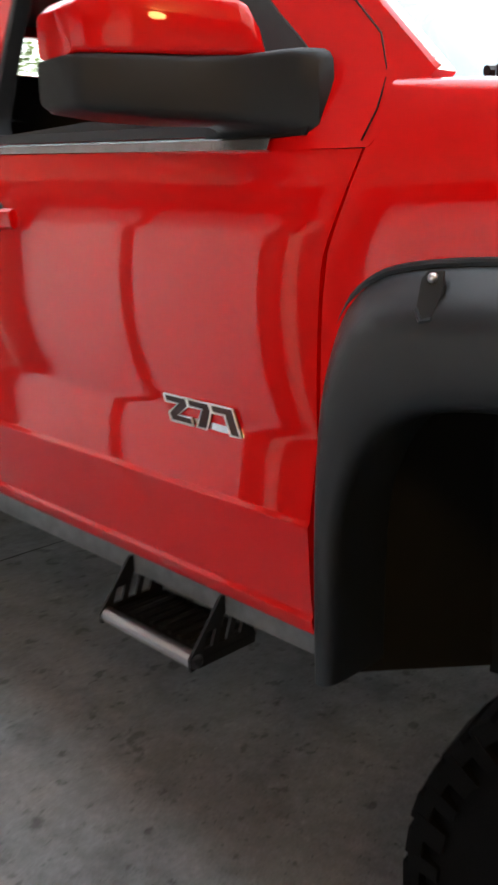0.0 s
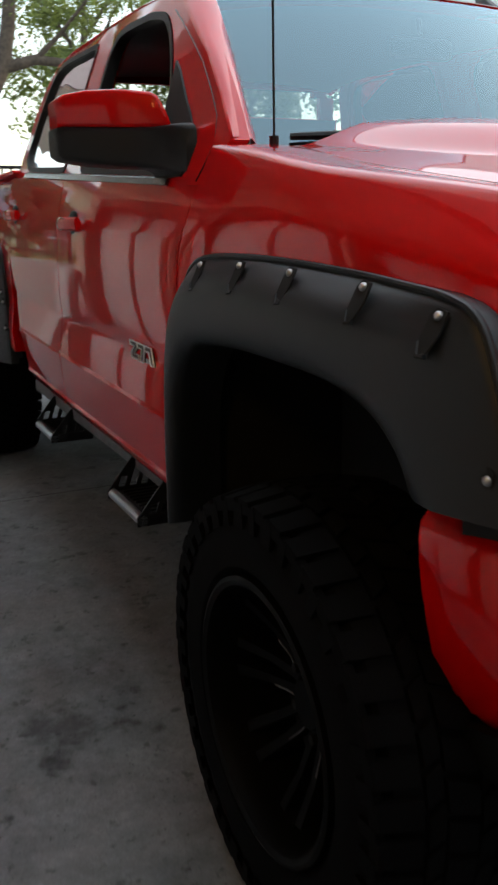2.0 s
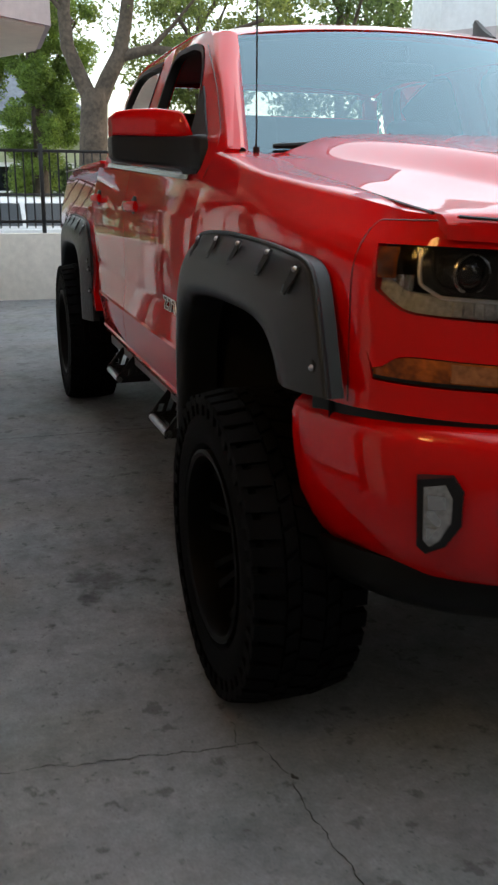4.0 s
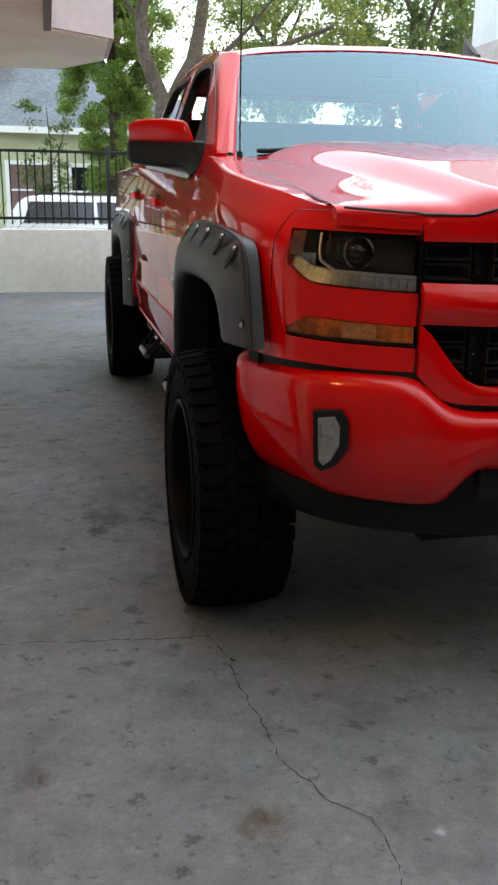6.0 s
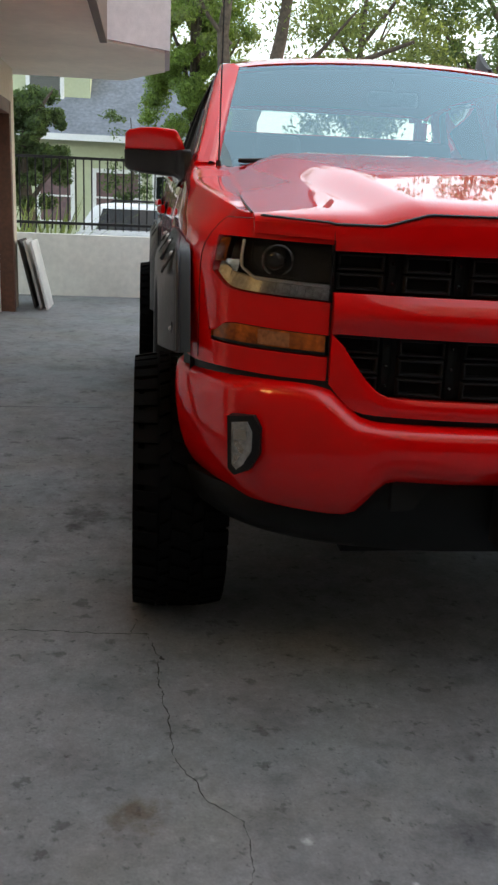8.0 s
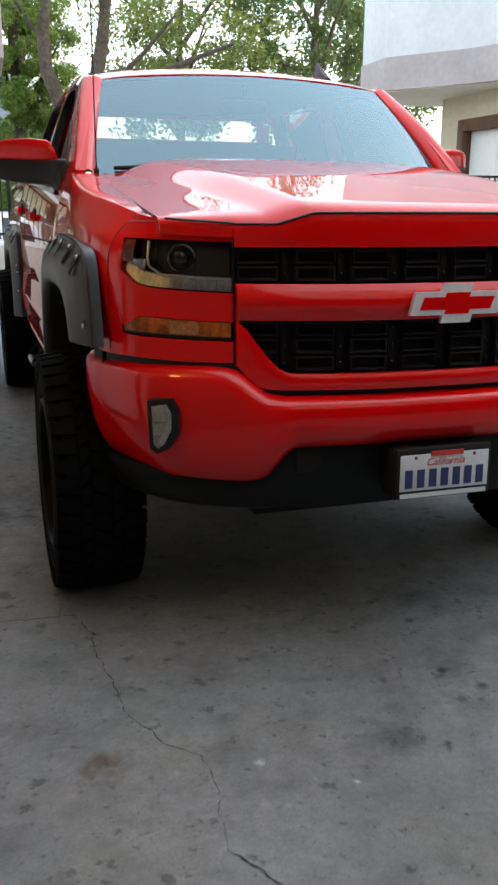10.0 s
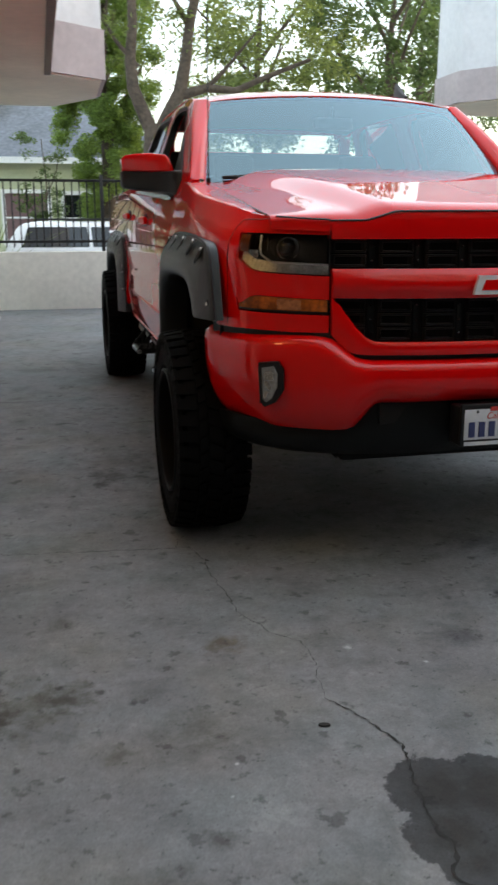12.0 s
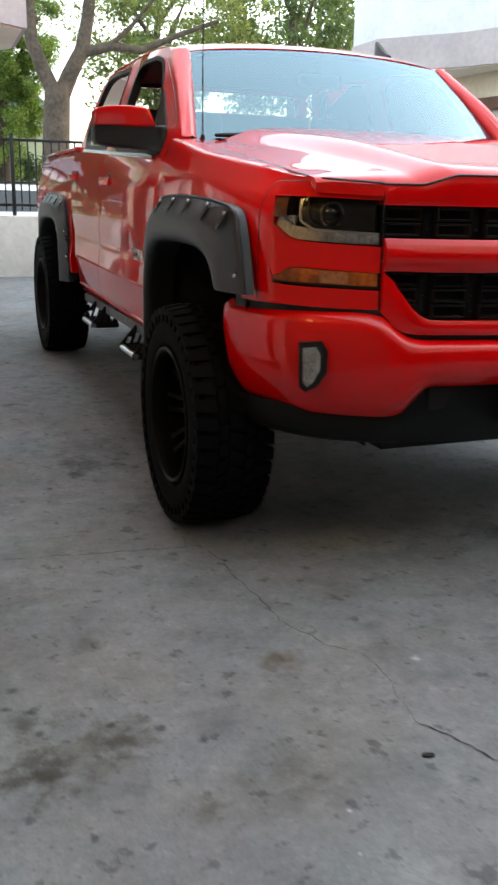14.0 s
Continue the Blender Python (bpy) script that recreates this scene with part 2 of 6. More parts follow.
BROWN_WOOD = mat("brown_painted_wood", (0.13, 0.055, 0.03), rough=0.55, grain=0.25, scale=25, stain=0.2, stain_scale=3)
WHITE_DOOR = mat("white_door_paint", (0.86, 0.85, 0.83), rough=0.45, grain=0.05, scale=20, stain=0.08, stain_scale=1.5)
WALL_PAINT = mat("low_wall_paint", (0.78, 0.74, 0.68), rough=0.85, grain=0.08, scale=15, stain=0.15, stain_scale=1.3, bump=0.4, bump_scale=70)
IRON = mat("black_iron", (0.012, 0.012, 0.013), rough=0.5, grain=0.2, scale=40)
BARK = mat("bark", (0.105, 0.078, 0.058), rough=0.95, grain=0.4, scale=14, stain=0.3, stain_scale=3, bump=1.0, bump_scale=25)
LEAF_A = mat("leaf_green", (0.105, 0.145, 0.05), rough=0.6, random_piece=0.45)
LEAF_B = mat("leaf_dark", (0.06, 0.10, 0.04), rough=0.6, random_piece=0.45)
LEAF_C = mat("leaf_bright", (0.13, 0.205, 0.055), rough=0.6, random_piece=0.4)
for _m in (LEAF_A, LEAF_B, LEAF_C):
    _t = _m.node_tree
    _b = _t.nodes["Principled BSDF"]
    _tl = _t.nodes.new("ShaderNodeBsdfTranslucent")
    _gain = _t.nodes.new("ShaderNodeMix")
    _gain.data_type, _gain.blend_type = "RGBA", "MULTIPLY"
    _gain.inputs["Factor"].default_value = 1.0
    _gain.inputs[7].default_value = (2.2, 1.9, 1.2, 1)
    _t.links.new(_b.inputs["Base Color"].links[0].from_socket, _gain.inputs[6])
    _t.links.new(_gain.outputs[2], _tl.inputs["Color"])
    _ms = _t.nodes.new("ShaderNodeMixShader")
    _ms.inputs["Fac"].default_value = 0.5
    _t.links.new(_b.outputs["BSDF"], _ms.inputs[1])
    _t.links.new(_tl.outputs["BSDF"], _ms.inputs[2])
    _t.links.new(_ms.outputs["Shader"], _t.nodes["Material Output"].inputs["Surface"])
SIDING = mat("pale_green_siding", (0.52, 0.55, 0.36), rough=0.8, grain=0.05, scale=10, stain=0.1, stain_scale=1.0)
HOUSE_TRIM = mat("white_trim_paint", (0.78, 0.78, 0.76), rough=0.6, grain=0.05, scale=10)
SHINGLE = mat("grey_shingles", (0.17, 0.19, 0.22), rough=0.9, grain=0.25, scale=8, stain=0.15, stain_scale=1.0)
CURTAIN = mat("maroon_curtain", (0.19, 0.12, 0.12), rough=0.9, grain=0.2, scale=8)
CAR_WHITE = mat("white_car_paint", (0.8, 0.81, 0.83), rough=0.3, coat=1.0, grain=0.03, scale=40)
CAR_GLASS = mat("dark_car_glass", (0.01, 0.012, 0.016), rough=0.05, coat=0.5, grain=0.1, scale=4)
BOARD_WHITE = mat("white_board", (0.72, 0.70, 0.66), rough=0.7, grain=0.08, scale=15, stain=0.15, stain_scale=3)
BOARD_DARK = mat("dark_board", (0.05, 0.045, 0.04), rough=0.7, grain=0.2, scale=15)
WARM_LAMP = bpy.data.materials.new("lamp_glow")
WARM_LAMP.use_nodes = True
WARM_LAMP.node_tree.nodes["Principled BSDF"].inputs["Emission Color"].default_value = (1.0, 0.62, 0.2, 1)
WARM_LAMP.node_tree.nodes["Principled BSDF"].inputs["Emission Strength"].default_value = 7.0


# ---- mesh helpers ----
def mesh_object(name, bm, material, sharp=35.0):
    bmesh.ops.recalc_face_normals(bm, faces=bm.faces)
    me = bpy.data.meshes.new(name)
    bm.to_mesh(me)
    bm.free()
    me.materials.append(material)
    me.shade_smooth()
    me.set_sharp_from_angle(angle=radians(sharp))
    return new(name, me)


def part(name, bm, material, parent, label="", sharp=35.0):
    ob = mesh_object(name, bm, material, sharp)
    ob.parent = parent
    if label:
        ob["label"] = label
    return ob


def thing(name, label, category, group="", kind="", at=(0, 0, 0)):
    ob = new(name)
    ob.location = at
    ob.empty_display_size = 0.1
    return tagged(ob, label, category, group, kind)


def child_of(ob, parent):
    ob.parent = parent
    return ob


def box(bm, x0, x1, y0, y1, z0, z1, bevel=0.0, m=None):
    r = bmesh.ops.create_cube(bm, size=1)
    vs = r["verts"]
    for v in vs:
        v.co = Vector(((x0 + x1) / 2 + v.co.x * (x1 - x0), (y0 + y1) / 2 + v.co.y * (y1 - y0), (z0 + z1) / 2 + v.co.z * (z1 - z0)))
        if m is not None:
            v.co = m @ v.co
    if bevel > 0:
        es = list({e for v in vs for e in v.link_edges})
        bmesh.ops.bevel(bm, geom=es, offset=bevel, segments=2, affect="EDGES", profile=0.5)
    return bm


def boxed(x0, x1, y0, y1, z0, z1, bevel=0.0):
    return box(bmesh.new(), x0, x1, y0, y1, z0, z1, bevel)


def grid(bm, pts, close_u=False, close_v=False):
    """Faces over a table of points, rows by columns."""
    rows = [[bm.verts.new(p) for p in row] for row in pts]
    nu, nv = len(rows), len(rows[0])
    for i in range(nu if close_u else nu - 1):
        for j in range(nv if close_v else nv - 1):
            a, b, c, d = rows[i][j], rows[(i + 1) % nu][j], rows[(i + 1) % nu][(j + 1) % nv], rows[i][(j + 1) % nv]
            try:
                bm.faces.new((a, b, c, d))
            except ValueError:
                pass
    return rows


def flange(bm, shift):
    """Folds the open border of a sheet back by a vector, for thickness."""
    edges = [e for e in bm.edges if e.is_boundary]
    r = bmesh.ops.extrude_edge_only(bm, edges=edges)
    for v in [g for g in r["geom"] if isinstance(g, bmesh.types.BMVert)]:
        v.co += Vector(shift)


def tube(bm, pts, radius, sides=8, taper=None):
    pts = [Vector(p) for p in pts]
    rings = []
    for i, p in enumerate(pts):
        d = (pts[min(i + 1, len(pts) - 1)] - pts[max(i - 1, 0)]).normalized()
        u = d.orthogonal().normalized() if i == 0 else (u - d * u.dot(d)).normalized()
        w = d.cross(u)
        r = radius if taper is None else radius * taper[i]
        rings.append([p + (u * math.cos(a) + w * math.sin(a)) * r for a in [2 * math.pi * k / sides for k in range(sides)]])
    rows = grid(bm, rings, close_v=True)
    bm.faces.new(rows[0])
    bm.faces.new(rows[-1])
    return bm


def prism(bm, outline, to3, depth):
    """A flat outline (2D, in order) given body: to3(a, b, 0) and to3(a, b, depth)."""
    lo = [bm.verts.new(to3(a, b, 0.0)) for a, b in outline]
    hi = [bm.verts.new(to3(a, b, depth)) for a, b in outline]
    bm.faces.new(lo)
    bm.faces.new(hi[::-1])
    n = len(lo)
    for i in range(n):
        bm.faces.new((lo[i], lo[(i + 1) % n], hi[(i + 1) % n], hi[i]))
    return bm


def smooth_curve(xs, ys):
    """A monotone smooth curve through a few knots."""
    xs, ys = np.array(xs, float), np.array(ys, float)
    h = np.diff(xs)
    d = np.diff(ys) / h
    m = np.zeros_like(ys)
    m[0], m[-1] = d[0], d[-1]
    for i in range(1, len(xs) - 1):
        m[i] = 0 if d[i - 1] * d[i] <= 0 else 2 * d[i - 1] * d[i] / (d[i - 1] + d[i])

    def f(x):
        x = min(max(x, xs[0]), xs[-1])
        i = min(int(np.searchsorted(xs, x, side="right")) - 1, len(xs) - 2)
        t = (x - xs[i]) / h[i]
        return float((1 + 2 * t) * (1 - t) ** 2 * ys[i] + t * (1 - t) ** 2 * h[i] * m[i] + t * t * (3 - 2 * t) * ys[i + 1] + t * t * (t - 1) * h[i] * m[i + 1])
    return f


def steps(a, b, n):
    return [a + (b - a) * i / (n - 1) for i in range(n)]


# ---- setting ----
def rise(y):
    """The driveway climbs gently towards the street."""
    return 0.0135 * (min(max(y, 0.3), 8.9) - 0.3)


gbm = bmesh.new()
_sec = [(-300, 0.0), (-20, 0.0), (0.3, 0.0), (8.9, rise(8.9)), (9.04, rise(8.9)), (9.3, -0.3), (300, -0.3)]
grid(gbm, [[(x, y, z) for x in (-300, -20, 20, 300)] for y, z in _sec])
flange(gbm, (0, 0, -0.5))
ground = tagged(mesh_object("ground", gbm, CONCRETE), "grey concrete driveway, worn, with oil specks and cracks", "ground", kind="structure")

# left building: wall with garage doors, soffit and upper storey
SZ = 2.75
LW = -2.62
OPENINGS = [(4.90, 7.35), (2.30, 4.75), (-0.30, 2.15)]
DOOR_TOP = 2.35
wall_bm = bmesh.new()
_edges = [7.8] + [v for o in OPENINGS for v in (o[1], o[0])] + [-0.6]
for k in range(0, len(_edges), 2):
    box(wall_bm, LW - 0.25, LW, _edges[k + 1], _edges[k], 0, SZ)
for a, b in OPENINGS:
    box(wall_bm, LW - 0.25, LW, a, b, DOOR_TOP, SZ)
wall_west = tagged(mesh_object("wall_west", wall_bm, STUCCO_BEIGE), "beige stucco wall with garage openings", "wall", kind="structure")
# unseen dark wall, added so the truck's front reflects no pale doors
tagged(mesh_object("wall_west_south", boxed(LW - 0.25, LW, -14.0, -0.605, 0, SZ), DARK_STUCCO), "unseen brown stucco wall added to keep the front reflections dark", "wall", kind="structure")
for k, (a, b) in enumerate(OPENINGS):
    d = thing(f"door_{k + 1}", "white panelled garage door in a brown wooden frame", "garage door", "garage doors", "structure")
    fr = bmesh.new()
    box(fr, LW - 0.2, LW + 0.03, a - 0.02, a + 0.10, 0, DOOR_TOP + 0.02, 0.006)
    box(fr, LW - 0.2, LW + 0.03, b - 0.10, b + 0.02, 0, DOOR_TOP + 0.02, 0.006)
    box(fr, LW - 0.2, LW + 0.03, a + 0.10, b - 0.10, DOOR_TOP - 0.12, DOOR_TOP + 0.02, 0.006)
    part("door_frame", fr, BROWN_WOOD, d, "brown wooden frame")
    w = (b - a - 0.20) / 2
    for i in range(2):
        y0 = a + 0.10 + i * w
        part("panel", boxed(LW - 0.16, LW - 0.12, y0 + 0.02, y0 + w - 0.02, 0.02, DOOR_TOP - 0.125, 0.006), WHITE_DOOR, d)
    bt = bmesh.new()
    y0 = a + 0.10 + w
    box(bt, LW - 0.165, LW - 0.10, y0 - 0.045, y0 + 0.045, 0.0, DOOR_TOP - 0.122, 0.004)
    box(bt, LW - 0.165, LW - 0.115, a + 0.10, b - 0.10, 0.0, 0.10, 0.004)
    part("batten", bt, BROWN_WOOD, d, "brown centre post and foot board")

WEST_PLAN = [(-1.53, -6.15), (-1.50, 5.5), (-0.93, 5.95), (-0.90, 7.3), (-1.37, 8.25), (-7.0, 8.35), (-7.0, -6.15)]
EAST_PLAN = [(6.15, -6.15), (6.15, 7.9), (5.85, 8.8), (5.05, 10.0), (5.1, 11.0), (6.0, 11.6), (11.0, 11.6), (11.0, -6.15)]


def grown(plan, d, sign):
    """The plan pushed outwards towards the court by d."""
    return [(x + sign * d if abs(x) < 6.5 else x, y) for x, y in plan]


for side, plan, sign, z in (("west", WEST_PLAN, 1, SZ), ("east", EAST_PLAN, -1, 3.14)):
    up = tagged(mesh_object(f"wall_upper_{side}", prism(bmesh.new(), plan, lambda a, b, c: (a, b, z + 0.5 + c), 2.5), STUCCO_WHITE), "white stucco upper storey overhanging the driveway", "wall", kind="structure")
    band = tagged(mesh_object(f"trim_band_{side}", prism(bmesh.new(), grown(plan, 0.03, sign), lambda a, b, c: (a, b, z + 0.02 + c), 0.48), STUCCO_PINK), "pinkish stucco band round the overhang", "trim", kind="structure")
    so = tagged(mesh_object(f"ceiling_soffit_{side}", prism(bmesh.new(), grown(plan, -0.02, sign), lambda a, b, c: (a, b, z + c), 0.04), SOFFIT), "plain beige plaster soffit", "soffit", kind="structure")
tagged(mesh_object("trim_soffit", boxed(-1.535, -1.47, -6.1, 5.46, SZ - 0.02, SZ + 0.55, 0.005), BROWN_WOOD), "dark brown trim board along the soffit edge", "trim", kind="structure")

# right building's lower wall
RW = 6.4
rw = bmesh.new()
ROPEN = [(7.3, 10.0), (3.9, 6.6), (0.5, 3.2), (-2.9, -0.2)]
_edges = [10.6] + [v for o in ROPEN for v in (o[1], o[0])] + [-14.0]
for k in range(0, len(_edges), 2):
    box(rw, RW, RW + 0.25, _edges[k + 1], _edges[k], 0, 3.14)
for a, b in ROPEN:
    box(rw, RW, RW + 0.25, a, b, 2.75, 3.14)
wall_east = tagged(mesh_object("wall_east", rw, STUCCO_BEIGE), "beige stucco wall with garage openings", "wall", kind="structure")
for k, (a, b) in enumerate(ROPEN):
    d = thing(f"door_{k + 4}", "pale garage door in a brown wooden frame", "garage door", "garage doors", "structure")
    fr = bmesh.new()
    box(fr, RW - 0.03, RW + 0.2, a - 0.02, a + 0.16, 0, 2.77, 0.006)
    box(fr, RW - 0.03, RW + 0.2, b - 0.16, b + 0.02, 0, 2.77, 0.006)
    box(fr, RW - 0.03, RW + 0.2, a + 0.16, b - 0.16, 2.59, 2.77, 0.006)
    part("door_frame", fr, BROWN_WOOD, d, "brown wooden frame")
    w = (b - a - 0.32) / 3
    for i in range(3):
        part("panel", boxed(RW + 0.12, RW + 0.16, a + 0.16 + i * w + 0.01, a + 0.16 + (i + 1) * w - 0.01, 0.02, 2.585, 0.006), WHITE_DOOR, d)

# unseen walls and ceiling, added to close the court and dim its south
tagged(mesh_object("wall_south", boxed(-7.0, 11.0, -14.3, -14.0, 0, 3.0), DARK_STUCCO), "unseen brown stucco wall added to close the court", "wall", kind="structure")
tagged(mesh_object("ceiling_unseen", boxed(-7.0, 11.0, -14.0, -6.2, 2.6, 3.0), DARK_STUCCO), "unseen brown ceiling added to darken the court's south end", "ceiling", kind="structure")
tagged(mesh_object("wall_upper_south", boxed(-7.0, 11.0, -14.0, -6.2, 3.004, 6.9), STUCCO_BEIGE), "unseen beige stucco storey added to block southern light", "wall", kind="structure")

# low wall with iron fence
WY = 8.85
low_wall = bmesh.new()
box(low_wall, -9, 14, WY, WY + 0.18, 0, 0.91, 0.012)
tagged(mesh_object("wall_low", low_wall, WALL_PAINT), "low off-white painted wall at the street", "wall", kind="structure")
fence = thing("fence", "black wrought iron fence on the low wall", "fence", at=(0, WY + 0.09, 0.91))
for z0 in (0.12, 0.94):
    part("rail", boxed(-9, 14, -0.02, 0.02, z0, z0 + 0.035, 0.004), IRON, fence)
_pick = None
for k in range(224):
    x = -8.95 + k * 0.102
    if k % 20 == 0:
        ob = part("post", boxed(-0.024, 0.024, -0.024, 0.024, 0.0, 1.04, 0.004), IRON, fence)
    else:
        if _pick is None:
            ob = part("picket", boxed(-0.009, 0.009, -0.009, 0.009, 0.06, 0.95), IRON, fence)
            _pick = ob.data
        else:
            ob = child_of(new("picket", _pick), fence)
    ob.location.x = x

# ---- pickup truck ----
truck = thing("pickup_truck", "lifted red crew cab pickup truck with black fender flares", "truck")
truck.location.z = -0.037
truck.rotation_euler.x = -0.0145
REAR_Y = 3.74    # rear axle
WHY = -0.05        # front axle
FLY = 0.03         # front wheel arch
WR = 0.458         # tyre radius

# outward tilt of the flank in degrees by height, summed into its profile
TILT_Z = [0.70, 0.72, 0.748, 0.750, 0.757, 0.759, 0.80, 0.85, 0.90, 0.926, 0.928, 0.935, 0.937, 0.945, 1.00, 1.052, 1.066, 1.078, 1.12, 1.20, 1.28, 1.36, 1.400, 1.406, 1.45, 1.53, 1.60]
TILT_A = [-42, -30, -18, 30, 30, -12, -7, -4, -4, -8, 34, 30, 5, 6, 8, 9, 3, -5, -3, 0.0, 2.0, 5.0, 6.5, 13, 14.5, 17, 18]
_fz = np.linspace(0.70, 1.60, 901)
_fx = np.concatenate(([0.0], np.cumsum(-np.tan(np.radians(np.interp((_fz[1:] + _fz[:-1]) / 2, TILT_Z, TILT_A))) * 0.001)))
_fx += 1.0148 - np.interp(1.20, _fz, _fx)


def side_x(z):
    return float(np.interp(z, _fz, _fx))


side_rise = smooth_curve([0.70, 0.90, 1.2, 1.4, 1.55], [0.018, 0.016, 0.026, 0.036, 0.055])
roof_x = smooth_curve([1.50, 1.56, 1.62, 1.72, 1.85, 1.97, 2.06, 2.11, 2.15, 2.18], [0.984, 0.968, 0.95, 0.92, 0.876, 0.832, 0.796, 0.772, 0.745, 0.69])



def belt(y):
    return 1.54 + 0.055 * (y - 0.9)


def axle_z(y):
    """Height of a wheel's centre in the truck's own frame, so that its tyre rests on the ground."""
    return WR + 0.037 + 0.0145 * y + rise(y)


def sheet(pts, fold, bm=None):
    bm = bm or bmesh.new()
    grid(bm, pts)
    if fold is not None:
        flange(bm, fold)
    return bm


def side_panel(s, y_lo, y_hi, zs, cols=14):
    """A panel of the flank; y_lo and y_hi are functions of z."""
    pts = []
    for z in zs:
        row = []
        for t in steps(0, 1, cols):
            y = y_lo(z) + (y_hi(z) - y_lo(z)) * t
            bow = 0.010 * (1 - ((y - 1.9) / 1.6) ** 2)
            row.append((s * (side_x(z) + bow), y, z + side_rise(z) * (y - 0.72)))
        pts.append(row)
    return sheet(pts, (-s * 0.035, 0, 0))


ZS = [0.715, 0.725, 0.74, 0.747, 0.7485, 0.751, 0.756, 0.7585, 0.765, 0.80, 0.84, 0.88, 0.91, 0.922, 0.9265, 0.9285, 0.9345, 0.9365, 0.940, 0.945, 0.96, 0.98, 1.00, 1.02, 1.04, 1.052, 1.058, 1.064, 1.070, 1.078, 1.09, 1.11, 1.14, 1.18, 1.22, 1.26, 1.30, 1.34, 1.37, 1.39, 1.400, 1.403, 1.406, 1.42, 1.45, 1.48, 1.51, 1.53]
FRONT_SEAM = lambda z: 0.678 - 0.04 * (z - 0.9) if z < 1.36 else 0.66 - 0.30 * (z - 1.36)

# plan of the nose: distance along the curve from the grille seam to the flank
NOSE_X = smooth_curve([0, 0.12, 0.24, 0.34, 0.42, 0.50, 0.60, 0.72, 1.7, 2.1], [0.645, 0.755, 0.855, 0.925, 0.966, 0.988, 0.998, 1.002, 1.006, 1.006])
NOSE_Y = smooth_curve([0, 0.12, 0.24, 0.34, 0.42, 0.50, 0.60, 0.72, 1.7, 2.1], [-0.862, -0.808, -0.735, -0.655, -0.58, -0.50, -0.40, -0.28, 0.70, 1.1])
fender_top = smooth_curve([-0.87, -0.76, -0.60, -0.35, 0.0, 0.45, 0.74], [1.418, 1.432, 1.452, 1.487, 1.535, 1.598, 1.628])


def nose_point(s, d, z, proud=0.0):
    """A point on the truck's front corner; d runs along its plan, z is the height."""
    x, y = NOSE_X(d), NOSE_Y(d)
    dx, dy = NOSE_X(d + 0.01) - NOSE_X(d - 0.01) if d > 0.01 else NOSE_X(0.02) - NOSE_X(0), NOSE_Y(d + 0.01) - NOSE_Y(d - 0.01) if d > 0.01 else NOSE_Y(0.02) - NOSE_Y(0)
    n = Vector((dy, -dx)).normalized()
    top = fender_top(y)
    roll = smooth_curve([0.0, 0.05, 0.09, 0.12, 0.16, 0.22], [0.10, 0.055, 0.022, 0.008, 0.002, 0.0])(max(top - z, 0.0))
    if y < -0.60:
        roll *= max(0.18, 1 - (-0.60 - y) / 0.2)
    lean = 0.03 * (1.42 - z) if z < 1.42 else 0.0
    w, w2 = 0.0, 0.0
    if y > -0.55:
        w = min(1.0, (y + 0.55) / 0.85)
        w = w * w * (3 - 2 * w)
        tight = smooth_curve([0.0, 0.004, 0.014, 0.03], [0.030, 0.012, 0.003, 0.0])(max(top - z, 0.0))
        roll = roll * (1 - w) + tight * w
    if y > 0.05:
        w2 = min(1.0, (y - 0.05) / 0.5)
        w2 = w2 * w2 * (3 - 2 * w2)
    x = x * (1 - w) + (min(x, side_x(min(z, 1.6)) + 0.004) if w2 < 1 else side_x(min(z, 1.6)) + 0.004) * w
    k = proud - roll
    return Vector((s * (x + n.x * k), y + n.y * k - (lean if y < -0.5 else 0) * 0.6 + w2 * (FRONT_SEAM(z) - 0.672), z))


HL_END, AM_END = 0.372, 0.36
hl_top = smooth_curve([0, 0.1, 0.25, HL_END], [1.366, 1.369, 1.374, 1.376])
hl_bot = smooth_curve([0, 0.15, 0.25, 0.29, 0.31, 0.335, 0.358, HL_END], [1.220, 1.226, 1.232, 1.238, 1.248, 1.266, 1.282, 1.286])
am_top = smooth_curve([0, 0.15, 0.27, 0.30, 0.335, AM_END], [1.135, 1.141, 1.146, 1.142, 1.120, 1.114])
am_bot = smooth_curve([0, 0.15, 0.27, 0.335, AM_END], [1.078, 1.081, 1.084, 1.087, 1.089])
fender_low = smooth_curve([0, 0.1, 0.34, 0.5, 0.56, 0.64, 0.76, 1.5, 1.58, 1.62, 1.7], [1.015, 1.015, 1.02, 1.02, 1.04, 1.16, 1.24, 1.24, 1.15, 0.76, 0.73])


